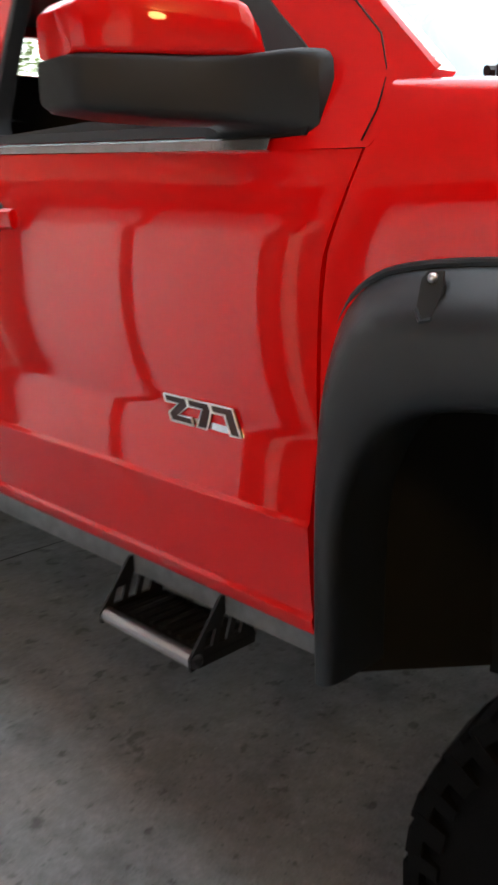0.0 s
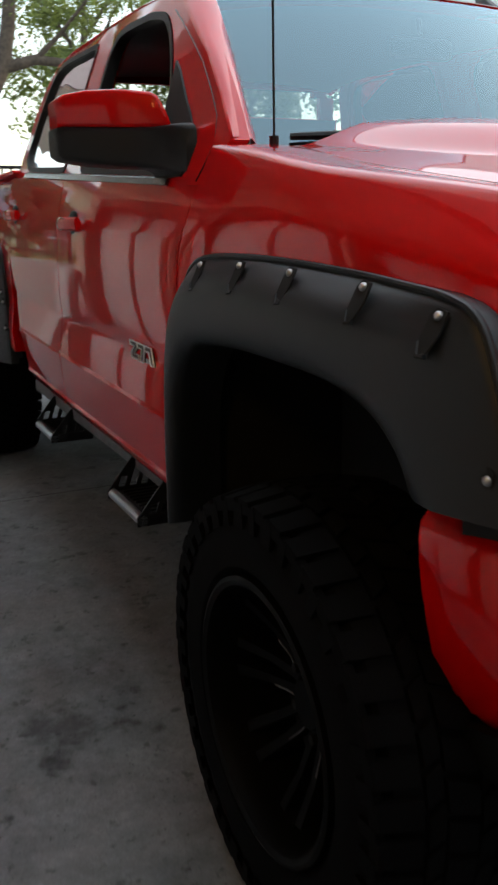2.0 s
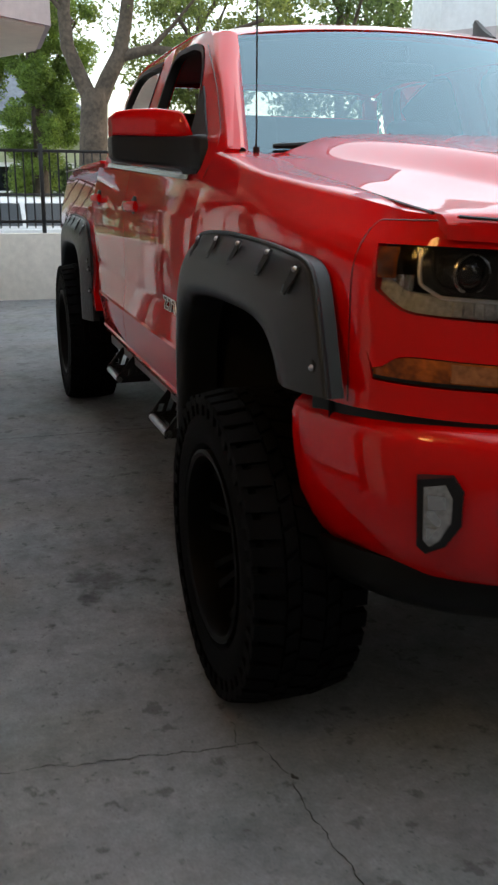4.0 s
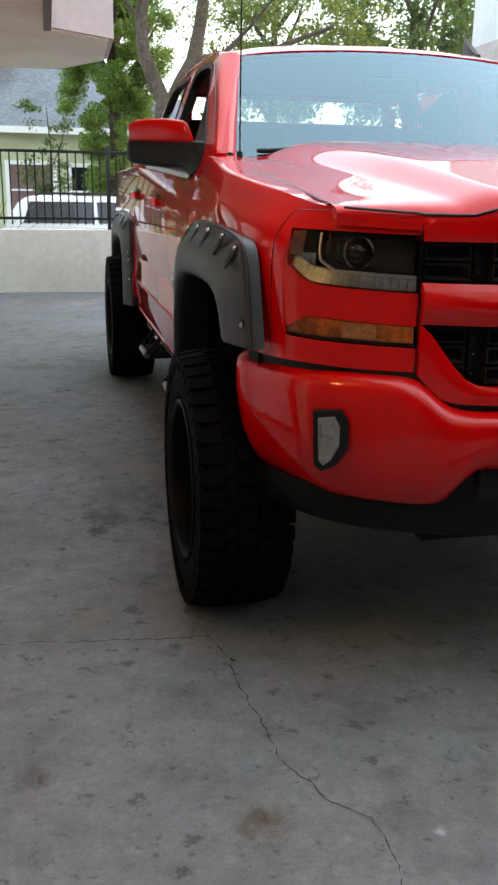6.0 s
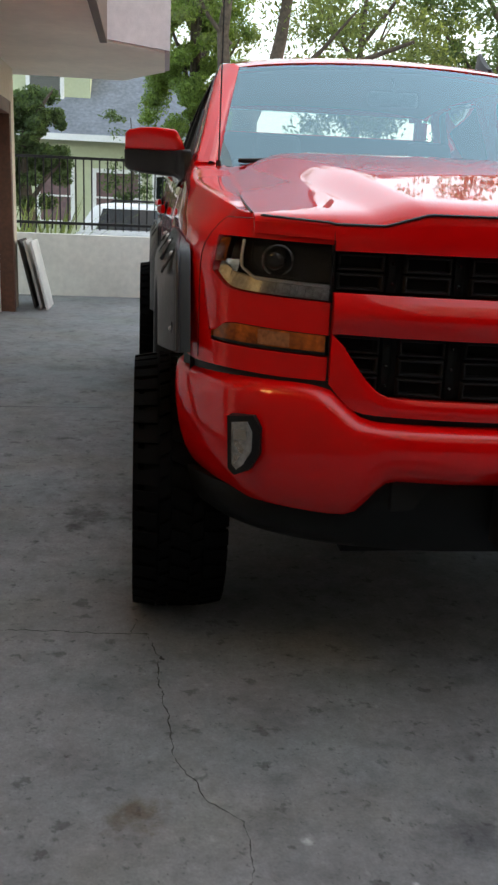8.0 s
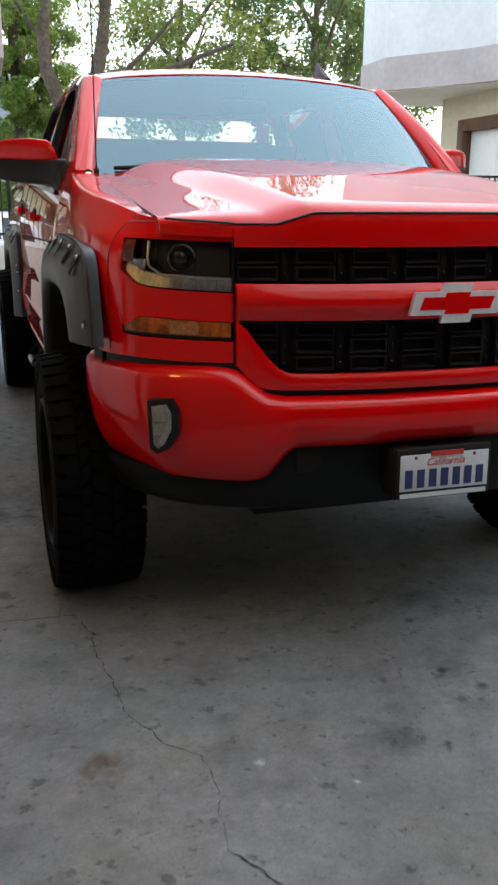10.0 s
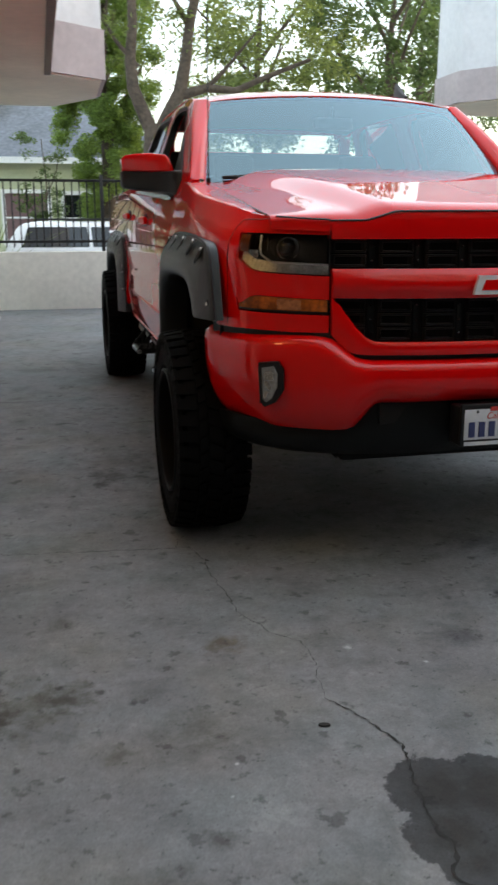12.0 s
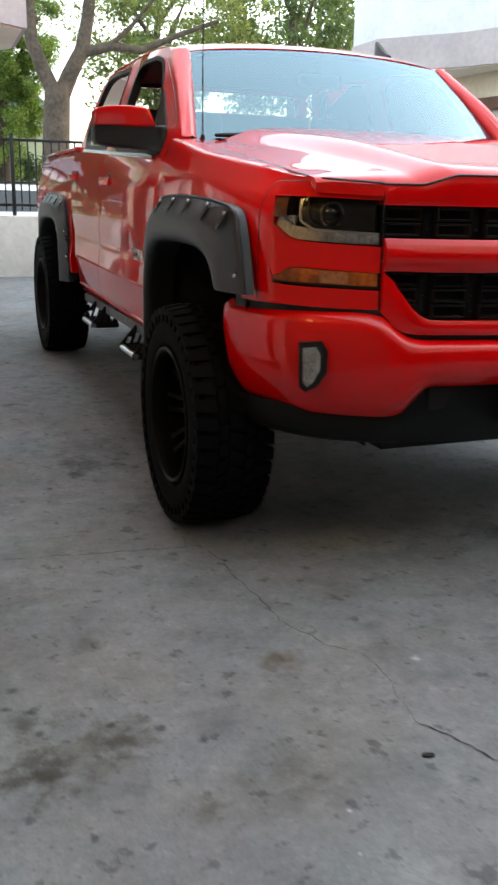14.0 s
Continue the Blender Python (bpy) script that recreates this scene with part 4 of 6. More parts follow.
WIN_F = [(0.80, 1.557), (1.80, 1.612), (1.81, 2.03), (1.77, 2.085), (1.68, 2.095), (1.40, 2.08), (1.23, 2.045), (1.13, 1.98), (1.04, 1.89)]
WIN_R = [(2.03, 1.625), (2.75, 1.665), (2.86, 1.72), (2.82, 1.90), (2.76, 2.05), (2.70, 2.108), (2.58, 2.122), (2.03, 2.10)]
SIDE = [(0.60, 1.525), (1.2, 1.55), (2.98, 1.648), (2.98, 1.72), (2.93, 1.90), (2.86, 2.05), (2.78, 2.125), (2.66, 2.152), (2.4, 2.156), (2.0, 2.15), (1.6, 2.136), (1.36, 2.118), (1.22, 2.098), (1.14, 2.066), (1.0, 1.985), (0.8, 1.86), (0.65, 1.74), (0.52, 1.625)]



def dense(loop, step=0.06):
    out = []
    for (a, b), (c, d) in zip(loop, loop[1:] + loop[:1]):
        n = max(1, int(math.hypot(c - a, d - b) / step))
        out += [(a + (c - a) * k / n, b + (d - b) * k / n) for k in range(n)]
    return out


def rounded(loop, r=0.05):
    out = []
    n = len(loop)
    for i in range(n):
        p, q, w = Vector(loop[i - 1]), Vector(loop[i]), Vector(loop[(i + 1) % n])
        a, b = (p - q), (w - q)
        ra, rb = min(r, a.length * 0.4), min(r, b.length * 0.4)
        s0, s1 = q + a.normalized() * ra, q + b.normalized() * rb
        for t in (0, 0.33, 0.67, 1):
            v = s0 * (1 - t) ** 2 + q * 2 * t * (1 - t) + s1 * t * t
            out.append((v.x, v.y))
    return out


def flank(s, y, z, proud=0.0):
    # the front of the cab narrows slightly towards the windshield
    return Vector((s * (roof_x(z) + proud - 0.06 * max(0.0, 1.0 - y) * min(1.0, max(0.0, (z - 1.54) / 0.1))), y, z))


def filled(s, loops, proud=0.0, thick=0.03):
    bm = bmesh.new()
    edges = []
    for lp in loops:
        vs = [bm.verts.new((a, b, 0)) for a, b in dense(lp)]
        edges += [bm.edges.new((vs[i], vs[(i + 1) % len(vs)])) for i in range(len(vs))]
    bmesh.ops.triangle_fill(bm, edges=edges, use_beauty=True, use_dissolve=False, normal=(0, 0, 1))
    for v in bm.verts:
        v.co = flank(s, v.co.x, v.co.y, proud)
    if thick:
        flange(bm, (-s * thick, 0, 0))
    return bm


for s in (-1, 1):
    cab = part("cab_side", filled(s, [SIDE, rounded(WIN_F), rounded(WIN_R)], 0.0, 0.05), PAINT, truck, "red cab pillars and window frames", sharp=50)
    # dark rubber round the openings
    for loop in (WIN_F, WIN_R):
        lp = dense(rounded(loop), 0.04)
        c = Vector((sum(a for a, b in lp) / len(lp), sum(b for a, b in lp) / len(lp)))
        bm = bmesh.new()
        grid(bm, [[flank(s, a, b, 0.004), flank(s, c.x + (a - c.x) * 0.955, c.y + (b - c.y) * 0.91, 0.002), flank(s, c.x + (a - c.x) * 0.955, c.y + (b - c.y) * 0.91, -0.04)] for a, b in lp], close_u=True)
        part("window_seal", bm, TRIM_BLACK, cab, "black window seal")
    gl = part("rear_side_glass", filled(s, [rounded(WIN_R)], -0.012, 0), TINTED, truck, "dark tinted rear door glass", sharp=60)
    gl.visible_shadow = False
    if s > 0:
        gl = part("front_side_glass", filled(s, [rounded(WIN_F)], -0.012, 0), TINTED, truck, "front door glass", sharp=60)
        gl.visible_shadow = False
    # belt moulding
    bm = bmesh.new()
    grid(bm, [[flank(s, y, belt(y) + z, k) for z, k in ((-0.004, 0.0), (0.0, 0.014), (0.016, 0.012), (0.024, -0.004))] for y in steps(0.80, 2.78, 30)])
    part("belt_moulding", bm, BELT, cab, "bright satin belt moulding")
    # sail corner in front of the window
    bm = bmesh.new()
    tri = [(0.715, 1.60), (0.73, 1.552), (0.97, 1.56), (0.99, 1.87), (0.94, 1.835), (0.85, 1.755), (0.75, 1.672)]
    prism(bm, tri, lambda a, b, c: flank(s, a, b, 0.006 - c), 0.02)
    part("sail_panel", bm, TRIM_BLACK, cab, "black corner panel at the mirror")
    # drip rail
    bm = bmesh.new()
    tube(bm, [flank(s, y, z, -0.004) + Vector((0, 0, 0.004)) for y, z in ((1.22, 2.086), (1.36, 2.112), (1.6, 2.131), (2.1, 2.145), (2.6, 2.146), (2.78, 2.116))], 0.0055, 6, taper=[0.2, 1, 1, 1, 1, 0.3])
    part("roof_moulding", bm, PAINT, cab, "red roof edge moulding")

for s in (-1, 1):
    bm = bmesh.new()
    edge = [(0.52, 1.625), (0.65, 1.74), (0.8, 1.86), (0.9, 1.922), (1.0, 1.985), (1.07, 2.026), (1.14, 2.066)]
    rows = []
    for k, (y, z) in enumerate(edge):
        a = flank(s, y, z)
        b = ws_point(s * 0.985, min(1.0, k / 6 * 0.985), 0.004)
        mid = (a + b) / 2 + Vector((s * 0.012, -0.012, 0.012))
        rows.append([a, a * 0.7 + mid * 0.3 + Vector((s * 0.004, -0.004, 0.004)), mid, b * 0.6 + mid * 0.4 + Vector((0, -0.004, 0.006)), b, b + Vector((0, 0.02, -0.03))])
    grid(bm, rows)
    seam = bmesh.new()
    tube(seam, [flank(s, y, z, 0.0025) for y, z in ((0.612, 1.535), (0.60, 1.58), (0.603, 1.63), (0.63, 1.69), (0.70, 1.755), (0.80, 1.835), (0.92, 1.912), (1.04, 1.98), (1.15, 2.035))], 0.0017, 6)
    part("door_seam", seam, GRILLE_BLACK, truck, "thin gap round the door frame")
    part("front_pillar", bm, PAINT, truck, "red windshield pillar", sharp=60)

# cab's back wall with its window
bk = bmesh.new()
for x0, x1, z0, z1 in ((-0.88, 0.88, 0.9, 1.62), (-0.82, 0.82, 1.62, 1.84), (-0.76, 0.76, 1.84, 1.95), (-0.74, -0.64, 1.95, 2.06), (0.66, 0.74, 1.95, 2.06), (-0.62, 0.62, 2.088, 2.14), (-0.70, -0.62, 2.06, 2.10), (0.62, 0.70, 2.06, 2.10)):
    box(bk, x0, x1, 2.90, 2.94, z0, z1)
cab_back = part("cab_back", bk, PAINT, truck, "red back of the cab")
g = part("rear_glass", boxed(-0.64, 0.66, 2.915, 2.92, 1.95, 2.088), LENS, cab_back, "clear rear window")
g.visible_shadow = False

part("back_trim", boxed(-0.74, 0.74, 2.88, 2.898, 0.95, 1.945), DASH, cab_back, "dark trim behind the rear seat")

# doors
for s in (-1, 1):
    fd = part("front_door", side_panel(s, lambda z: FRONT_SEAM(z) + 0.004, lambda z: 1.926, ZS, 18), PAINT, truck, "red front door")
    rd = part("rear_door", side_panel(s, lambda z: 1.933, lambda z: 2.965 if z > 1.40 else (2.965 - 0.30 * min(1, (1.40 - z) / 0.55) ** 2.0), ZS, 18), PAINT, truck, "red rear door")
    for door, y0 in ((fd, 1.70), (rd, 2.76)):
        bm = bmesh.new()
        rows = []
        for t in steps(0, 1, 12):
            y = y0 - 0.13 + 0.26 * t
            out = 0.032 * math.sin(math.pi * min(max(t, 0.04), 0.96)) ** 0.45
            rows.append([Vector((s * (1.018 + out + 0.012 * math.cos(a)), y, 1.434 + 0.036 * (y0 - 1.6) + 0.023 * math.sin(a))) for a in steps(0, 2 * math.pi * 7 / 8, 8)])
        r = grid(bm, rows, close_v=True)
        bm.faces.new(r[0])
        bm.faces.new(r[-1])
        h = part("handle", bm, PAINT, door, "red door handle")
        # no hollow is cut: a flat black ellipsoid paints its shade
        bm = bmesh.new()
        bmesh.ops.create_uvsphere(bm, u_segments=16, v_segments=8, radius=1, matrix=Matrix.Translation((s * 1.008, y0, 1.434 + 0.036 * (y0 - 1.6))) @ Matrix.Diagonal((0.016, 0.062, 0.045, 1)))
        part("handle_shade", bm, TRIM_BLACK, door, "black bulge in place of the shaded hollow behind the handle")
    part("sill", boxed(min(s * 0.80, s * 0.955), max(s * 0.80, s * 0.955), 0.72, 2.95, 0.70, 0.76, 0.02), TRIM_BLACK, truck, "black sill under the doors")

# trim badge on the front door: slanted block characters on one plate
BADGE_DARK = mat("dark_badge", (0.035, 0.006, 0.006), rough=0.35, grain=0.1, scale=80)
BADGE = {"z": [(0, 1), (1, 1), (1, 0.70), (0.42, 0.28), (1, 0.28), (1, 0), (0, 0), (0, 0.30), (0.56, 0.72), (0, 0.72)],
         "seven": [(0, 1), (1, 1), (1, 0.70), (0.56, 0), (0.10, 0), (0.60, 0.72), (0, 0.72)],
         "one": [(0, 1), (0.95, 1), (0.95, 0), (0.52, 0), (0.52, 0.70), (0, 0.70)]}


def badge_point(s, a, b, x):
    """a runs along the badge from its first character, b up."""
    run = 0.016 + a - 0.020 * b
    return Vector((s * x, (1.064 - run) if s < 0 else (0.850 + run), 1.054 + 0.050 * b - 0.004 * a / 0.2))


for s in (-1, 1):
    plate_edge = [(0.0, 0.0), (0.200, 0.0), (0.200, 0.28), (0.0, 0.28)]
    bm = prism(bmesh.new(), plate_edge, lambda a, b, c: badge_point(s, a, b, 1.010 + c), 0.008)
    badge = part("badge", bm, CHROME, truck, "chrome Z71 badge")
    for key, a0, w in (("z", 0.0, 0.066), ("seven", 0.070, 0.062), ("one", 0.136, 0.064)):
        bm = prism(bmesh.new(), BADGE[key], lambda a, b, c: badge_point(s, a0 + a * w, b, 1.012 + c), 0.010)
        ch = part("character", bm, BADGE_DARK, badge, "dark red character")
        ol = bmesh.new()
        tube(ol, [badge_point(s, a0 + a * w, b, 1.0225) for a, b in BADGE[key] + BADGE[key][:1]], 0.0024, 6)
        part("outline", ol, SATIN, ch, "chrome outline")

# cargo bed
for s in (-1, 1):
    bm = bmesh.new()
    bed_lo = smooth_curve([2.99, 3.10, 3.18, 3.28, 4.20, 4.30, 4.40, 4.80], [0.82, 0.84, 1.05, 1.26, 1.26, 1.05, 0.86, 0.84])
    pts = []
    for y in steps(2.99, 4.80, 46):
        lo = bed_lo(y)
        row = []
        for t in steps(0, 1, 18):
            z = lo + (1.672 - lo) * t
            roll = smooth_curve([0, 0.012, 0.04, 0.1], [0.03, 0.01, 0.002, 0])(1.672 - z)
            row.append((s * (side_x(min(z, 1.5)) - roll + (0.0 if z < 1.5 else -0.045 * (z - 1.5) / 0.17)), y, z))
        pts.append(row)
    grid(bm, pts)
    flange(bm, (-s * 0.05, 0, 0))
    side = part("bed_side", bm, PAINT, truck, "red bed side")
    part("bed_rail", boxed(min(s * 0.86, s * 0.965), max(s * 0.86, s * 0.965), 2.99, 4.80, 1.668, 1.686, 0.008), PAINT, side, "red bed rail")
    part("inner_side", boxed(min(s * 0.86, s * 0.88), max(s * 0.86, s * 0.88), 2.99, 4.80, 1.0, 1.668), PAINT, side)
part("bed_floor", boxed(-0.88, 0.88, 2.97, 4.80, 0.98, 1.02), TRIM_BLACK, truck, "black bed floor")
part("bed_front", boxed(-0.88, 0.88, 2.975, 3.0, 1.0, 1.66), PAINT, truck)
part("tailgate", boxed(-0.90, 0.90, 4.77, 4.83, 0.90, 1.67, 0.015), PAINT, truck, "red tailgate")
part("rear_bumper", boxed(-0.98, 0.98, 4.84, 5.0, 0.74, 0.92, 0.03), CHROME, truck, "chrome rear bumper")

# floor pan, inner wells and running gear in shade
fp = bmesh.new()
box(fp, -0.82, 0.82, 0.72, 3.05, 0.70, 0.80)
part("floor_pan", fp, DARK_VOID, truck, "dark underbody")
part("engine_bay", boxed(-0.55, 0.55, -0.78, 0.715, 0.50, 1.36), DARK_VOID, truck, "dark engine bay")
part("rear_underbody", boxed(-0.45, 0.45, 3.06, 4.7, 0.70, 0.97), DARK_VOID, truck)
for s in (-1, 1):
    for yc in (FLY, REAR_Y):
        bm = bmesh.new()
        path = [(yc - 0.56, 0.84), (yc - 0.56, 1.1), (yc - 0.45, 1.24), (yc + 0.45, 1.24), (yc + 0.60, 1.1), (yc + 0.60, 0.76), (yc + 0.585, 0.665)]
        grid(bm, [[(s * x, y, z if z > 0.7 else z - 0.38 * (0.985 - x)) for x in (0.5, 0.75, 0.985)] for y, z in path])
        grid(bm, [[(s * 0.5, yc - 0.60, z), (s * 0.5, yc + 0.62, z)] for z in (0.45, 1.24)])
        part("wheel_well", bm, DARK_VOID, truck, "dark wheel well liner")
    bm = bmesh.new()
    tube(bm, [(s * 0.42, -0.6, 0.62), (s * 0.42, 4.7, 0.66)], 0.06, 8)
    part("frame_rail", bm, DARK_VOID, truck)
for yc in (WHY, REAR_Y):
    bm = bmesh.new()
    tube(bm, [(-0.85, yc, axle_z(yc)), (0.85, yc, axle_z(yc))], 0.06, 10)
    bmesh.ops.create_uvsphere(bm, u_segments=14, v_segments=8, radius=0.15, matrix=Matrix.Translation((0.1, yc, axle_z(yc))))
    part("axle", bm, DARK_VOID, truck)

# flares
def arch_paths(yc, low_front, low_rear):
    outer = [(yc + 0.63, low_rear), (yc + 0.63, 0.95), (yc + 0.625, 1.16), (yc + 0.60, 1.265), (yc + 0.54, 1.334), (yc + 0.43, 1.362), (yc + 0.2, 1.369), (yc, 1.365), (yc - 0.2, 1.356), (yc - 0.36, 1.346), (yc - 0.475, 1.336), (yc - 0.54, 1.313), (yc - 0.578, 1.255), (yc - 0.625, 1.13), (yc - 0.655, low_front)]
    inner = [(yc + 0.565, low_rear + 0.01), (yc + 0.555, 0.95), (yc + 0.522, 1.06), (yc + 0.475, 1.125), (yc + 0.41, 1.158), (yc + 0.32, 1.174), (yc + 0.15, 1.182), (yc, 1.181), (yc - 0.14, 1.178), (yc - 0.25, 1.168), (yc - 0.34, 1.145), (yc - 0.40, 1.11), (yc - 0.435, 1.075), (yc - 0.46, 1.045), (yc - 0.49, low_front + 0.003)]
    return outer, inner


def spline(pts, n):
    pts = [Vector(p) for p in pts]
    ext = [pts[0] * 2 - pts[1]] + pts + [pts[-1] * 2 - pts[-2]]
    out = []
    for i in range(1, len(ext) - 2):
        a, b, c, d = ext[i - 1:i + 3]
        for k in range(n):
            t = k / n
            out.append(0.5 * ((2 * b) + (c - a) * t + (2 * a - 5 * b + 4 * c - d) * t * t + (3 * b - a - 3 * c + d) * t ** 3))
    out.append(pts[-1])
    return out


SECTION = [(0.0, 1.004), (0.02, 1.014), (0.09, 1.028), (0.18, 1.046), (0.28, 1.062), (0.38, 1.073), (0.5, 1.079), (0.65, 1.081), (0.80, 1.080), (0.90, 1.075), (0.97, 1.064), (1.0, 1.045), (0.99, 0.97)]
SECTION_FRONT = [1.020, 1.030, 1.037, 1.044, 1.051, 1.058, 1.065, 1.074, 1.081, 1.080, 1.068, 1.045, 0.97]
for s in (-1, 1):
    for yc, lf, lr in ((FLY, 1.045, 0.672), (REAR_Y, 0.745, 0.80)):
        o, i = arch_paths(yc, lf, lr)
        o, i = spline(o, 5), spline(i, 5)
        rows = []
        for p, q in zip(o, i):
            ahead = min(max((yc - 0.18 - p.x) / 0.36, 0.0), 1.0)
            ahead = ahead * ahead * (3 - 2 * ahead)
            rows.append([(s * (x + (xf - x) * ahead), (p + (q - p) * u).x, (p + (q - p) * u).y) for (u, x), xf in zip(SECTION, SECTION_FRONT)])
        bm = bmesh.new()
        grid(bm, rows)
        flange(bm, (-s * 0.03, 0, 0))
        fl = part("fender_flare", bm, BLACK_PLASTIC, truck, "black pocket-style fender flare", sharp=50)
        bm = bmesh.new()
        tube(bm, [(r[0][0] + s * 0.007, r[0][1], r[0][2]) for r in rows], 0.0065, 8)
        part("edge_trim", bm, BLACK_PLASTIC, fl, "rounded black rubber edge")
        # bolts, each on a dark raised plate that paints its pocket's shade
        low = ((-0.632, 1.06), (-0.642, 0.93)) if yc == REAR_Y else ()
        for by, bz in low + ((0.405, 1.343), (0.19, 1.350), (-0.03, 1.346), (-0.28, 1.336), (-0.475, 1.308), (-0.592, 1.105)):
            c = Vector((s * 1.030, yc + by, bz))
            up = Vector((-s * 0.55, by * 0.25, 1)).normalized() if bz > 1.2 else Vector((0, 1 if by > 0 else -1, 0))
            w = Vector((s, 0, 0)).cross(up).normalized()
            bm = bmesh.new()
            long = 1.55 if bz > 1.2 else 1.0
            ring = [(a, b * (long if b < 0 else 1.0)) for a, b in ((-0.014, 0.013), (0.011, 0.016), (0.019, 0.004), (0.016, -0.024), (0.004, -0.036), (-0.012, -0.034), (-0.02, -0.012))]
            prism(bm, ring, lambda a, b, k: c + w * a + up * b + Vector((s * (0.010 + k), 0, 0)), 0.004)
            pk = part("pocket_shade", bm, DARK_VOID, fl, "dark raised plate in place of the shaded bolt pocket")
            bm = bmesh.new()
            tube(bm, [c + w * a + up * b + Vector((s * 0.0125, 0, 0)) for a, b in ((0.016, -0.026 * long), (0.004, -0.038 * long), (-0.013, -0.036 * long))], 0.0042, 6)
            part("pocket_lip", bm, BLACK_PLASTIC, pk)
            bm = bmesh.new()
            bmesh.ops.create_uvsphere(bm, u_segments=10, v_segments=6, radius=0.0078, matrix=Matrix.Translation(c + Vector((s * 0.014, 0, 0)) + up * 0.004))
            part("bolt", bm, MILLED, pk, "shiny steel bolt")

# mirrors
def mirror(s):
    def ring(x, y0, y1, z0, z1):
        pts = []
        for k in range(20):
            a = 2 * math.pi * k / 20
            ca, sa = math.cos(a), math.sin(a)
            e = 0.32
            pts.append(Vector((s * x, (y0 + y1) / 2 + (y1 - y0) / 2 * math.copysign(abs(ca) ** e, ca), (z0 + z1) / 2 + (z1 - z0) / 2 * math.copysign(abs(sa) ** e, sa))))
        return pts

    def shell(rows):
        bm = bmesh.new()
        r = grid(bm, [ring(*q) for q in rows], close_v=True)
        bm.faces.new(r[0])
        bm.faces.new(r[-1])
        return bm
    low = ((0.935, 0.70, 0.965, 1.540, 1.684), (0.962, 0.708, 0.95, 1.545, 1.683), (0.980, 0.75, 0.935, 1.566, 1.682), (1.0, 0.83, 0.94, 1.577, 1.682), (1.06, 0.875, 1.01, 1.582, 1.685), (1.14, 0.935, 1.07, 1.592, 1.690), (1.20, 0.985, 1.10, 1.604, 1.692), (1.214, 1.0, 1.105, 1.616, 1.688))
    m = part("mirror", shell(low), MIRROR_BLACK, truck, "black door mirror base and arm", sharp=50)
    top = ((0.956, 0.83, 0.905, 1.678, 1.694), (0.970, 0.827, 0.925, 1.678, 1.728), (0.986, 0.833, 0.945, 1.678, 1.760), (1.0, 0.843, 0.96, 1.678, 1.770), (1.07, 0.882, 1.02, 1.680, 1.779), (1.145, 0.94, 1.075, 1.684, 1.780), (1.194, 0.985, 1.10, 1.688, 1.772), (1.211, 1.0, 1.10, 1.688, 1.758))
    part("mirror_cap", shell(top), PAINT, m, "red mirror cap", sharp=50)
    gl = bmesh.new()
    prism(gl, [(0.98, 1.60), (1.19, 1.61), (1.19, 1.745), (0.98, 1.745)], lambda a, b, c: (s * a, 0.945 + (a - 0.98) * 0.78 + c, b), 0.006)
    part("mirror_glass", gl, CHROME, m, "mirror glass")


mirror(-1)
mirror(1)

# wipers, whip antenna, roof fin
ant = bmesh.new()
tube(ant, [(-0.838, 0.466, 1.59), (-0.838, 0.466, 1.63)], 0.011, 10)
tube(ant, [(-0.838, 0.466, 1.63), (-0.836, 0.471, 2.0), (-0.834, 0.478, 2.42)], 0.0028, 6)
part("antenna", ant, TRIM_BLACK, truck, "thin black whip antenna")
for x0, x1 in ((-0.755, -0.15), (0.0, 0.58)):
    bm = bmesh.new()
    tube(bm, [ws_point(x / 0.845, 0.02 + 0.004 * k, 0.015) for k, x in enumerate(steps(x0, x1, 6))], 0.012, 8, taper=[0.7, 1, 1.1, 1, 0.9, 0.6])
    tube(bm, [ws_point(x0 / 0.845 + 0.2, 0.0, 0.025), ws_point((x0 + x1) / 2 / 0.845, 0.03, 0.025)], 0.008, 6)
    part("wiper", bm, TRIM_BLACK, truck, "black wiper")
fin = bmesh.new()
rows = []
for t in steps(0, 1, 9):
    w = 0.05 * math.sin(math.pi * (0.12 + 0.8 * t)) + 0.003
    h = 0.02 + 0.095 * t ** 1.3 if t < 0.9 else 0.085
    y = 1.30 + 0.16 * t
    z = roof_z(0.53, y) - 0.006
    rows.append([(0.53 - w, y, z), (0.53 - w * 0.8, y, z + h * 0.25), (0.53 - w * 0.25, y + 0.02 * t, z + h), (0.53 + w * 0.25, y + 0.02 * t, z + h), (0.53 + w * 0.8, y, z + h * 0.25), (0.53 + w, y, z)])
r = grid(fin, rows)
fin.faces.new(r[0])
fin.faces.new(r[-1])
part("roof_fin", fin, TRIM_BLACK, truck, "black roof antenna fin")

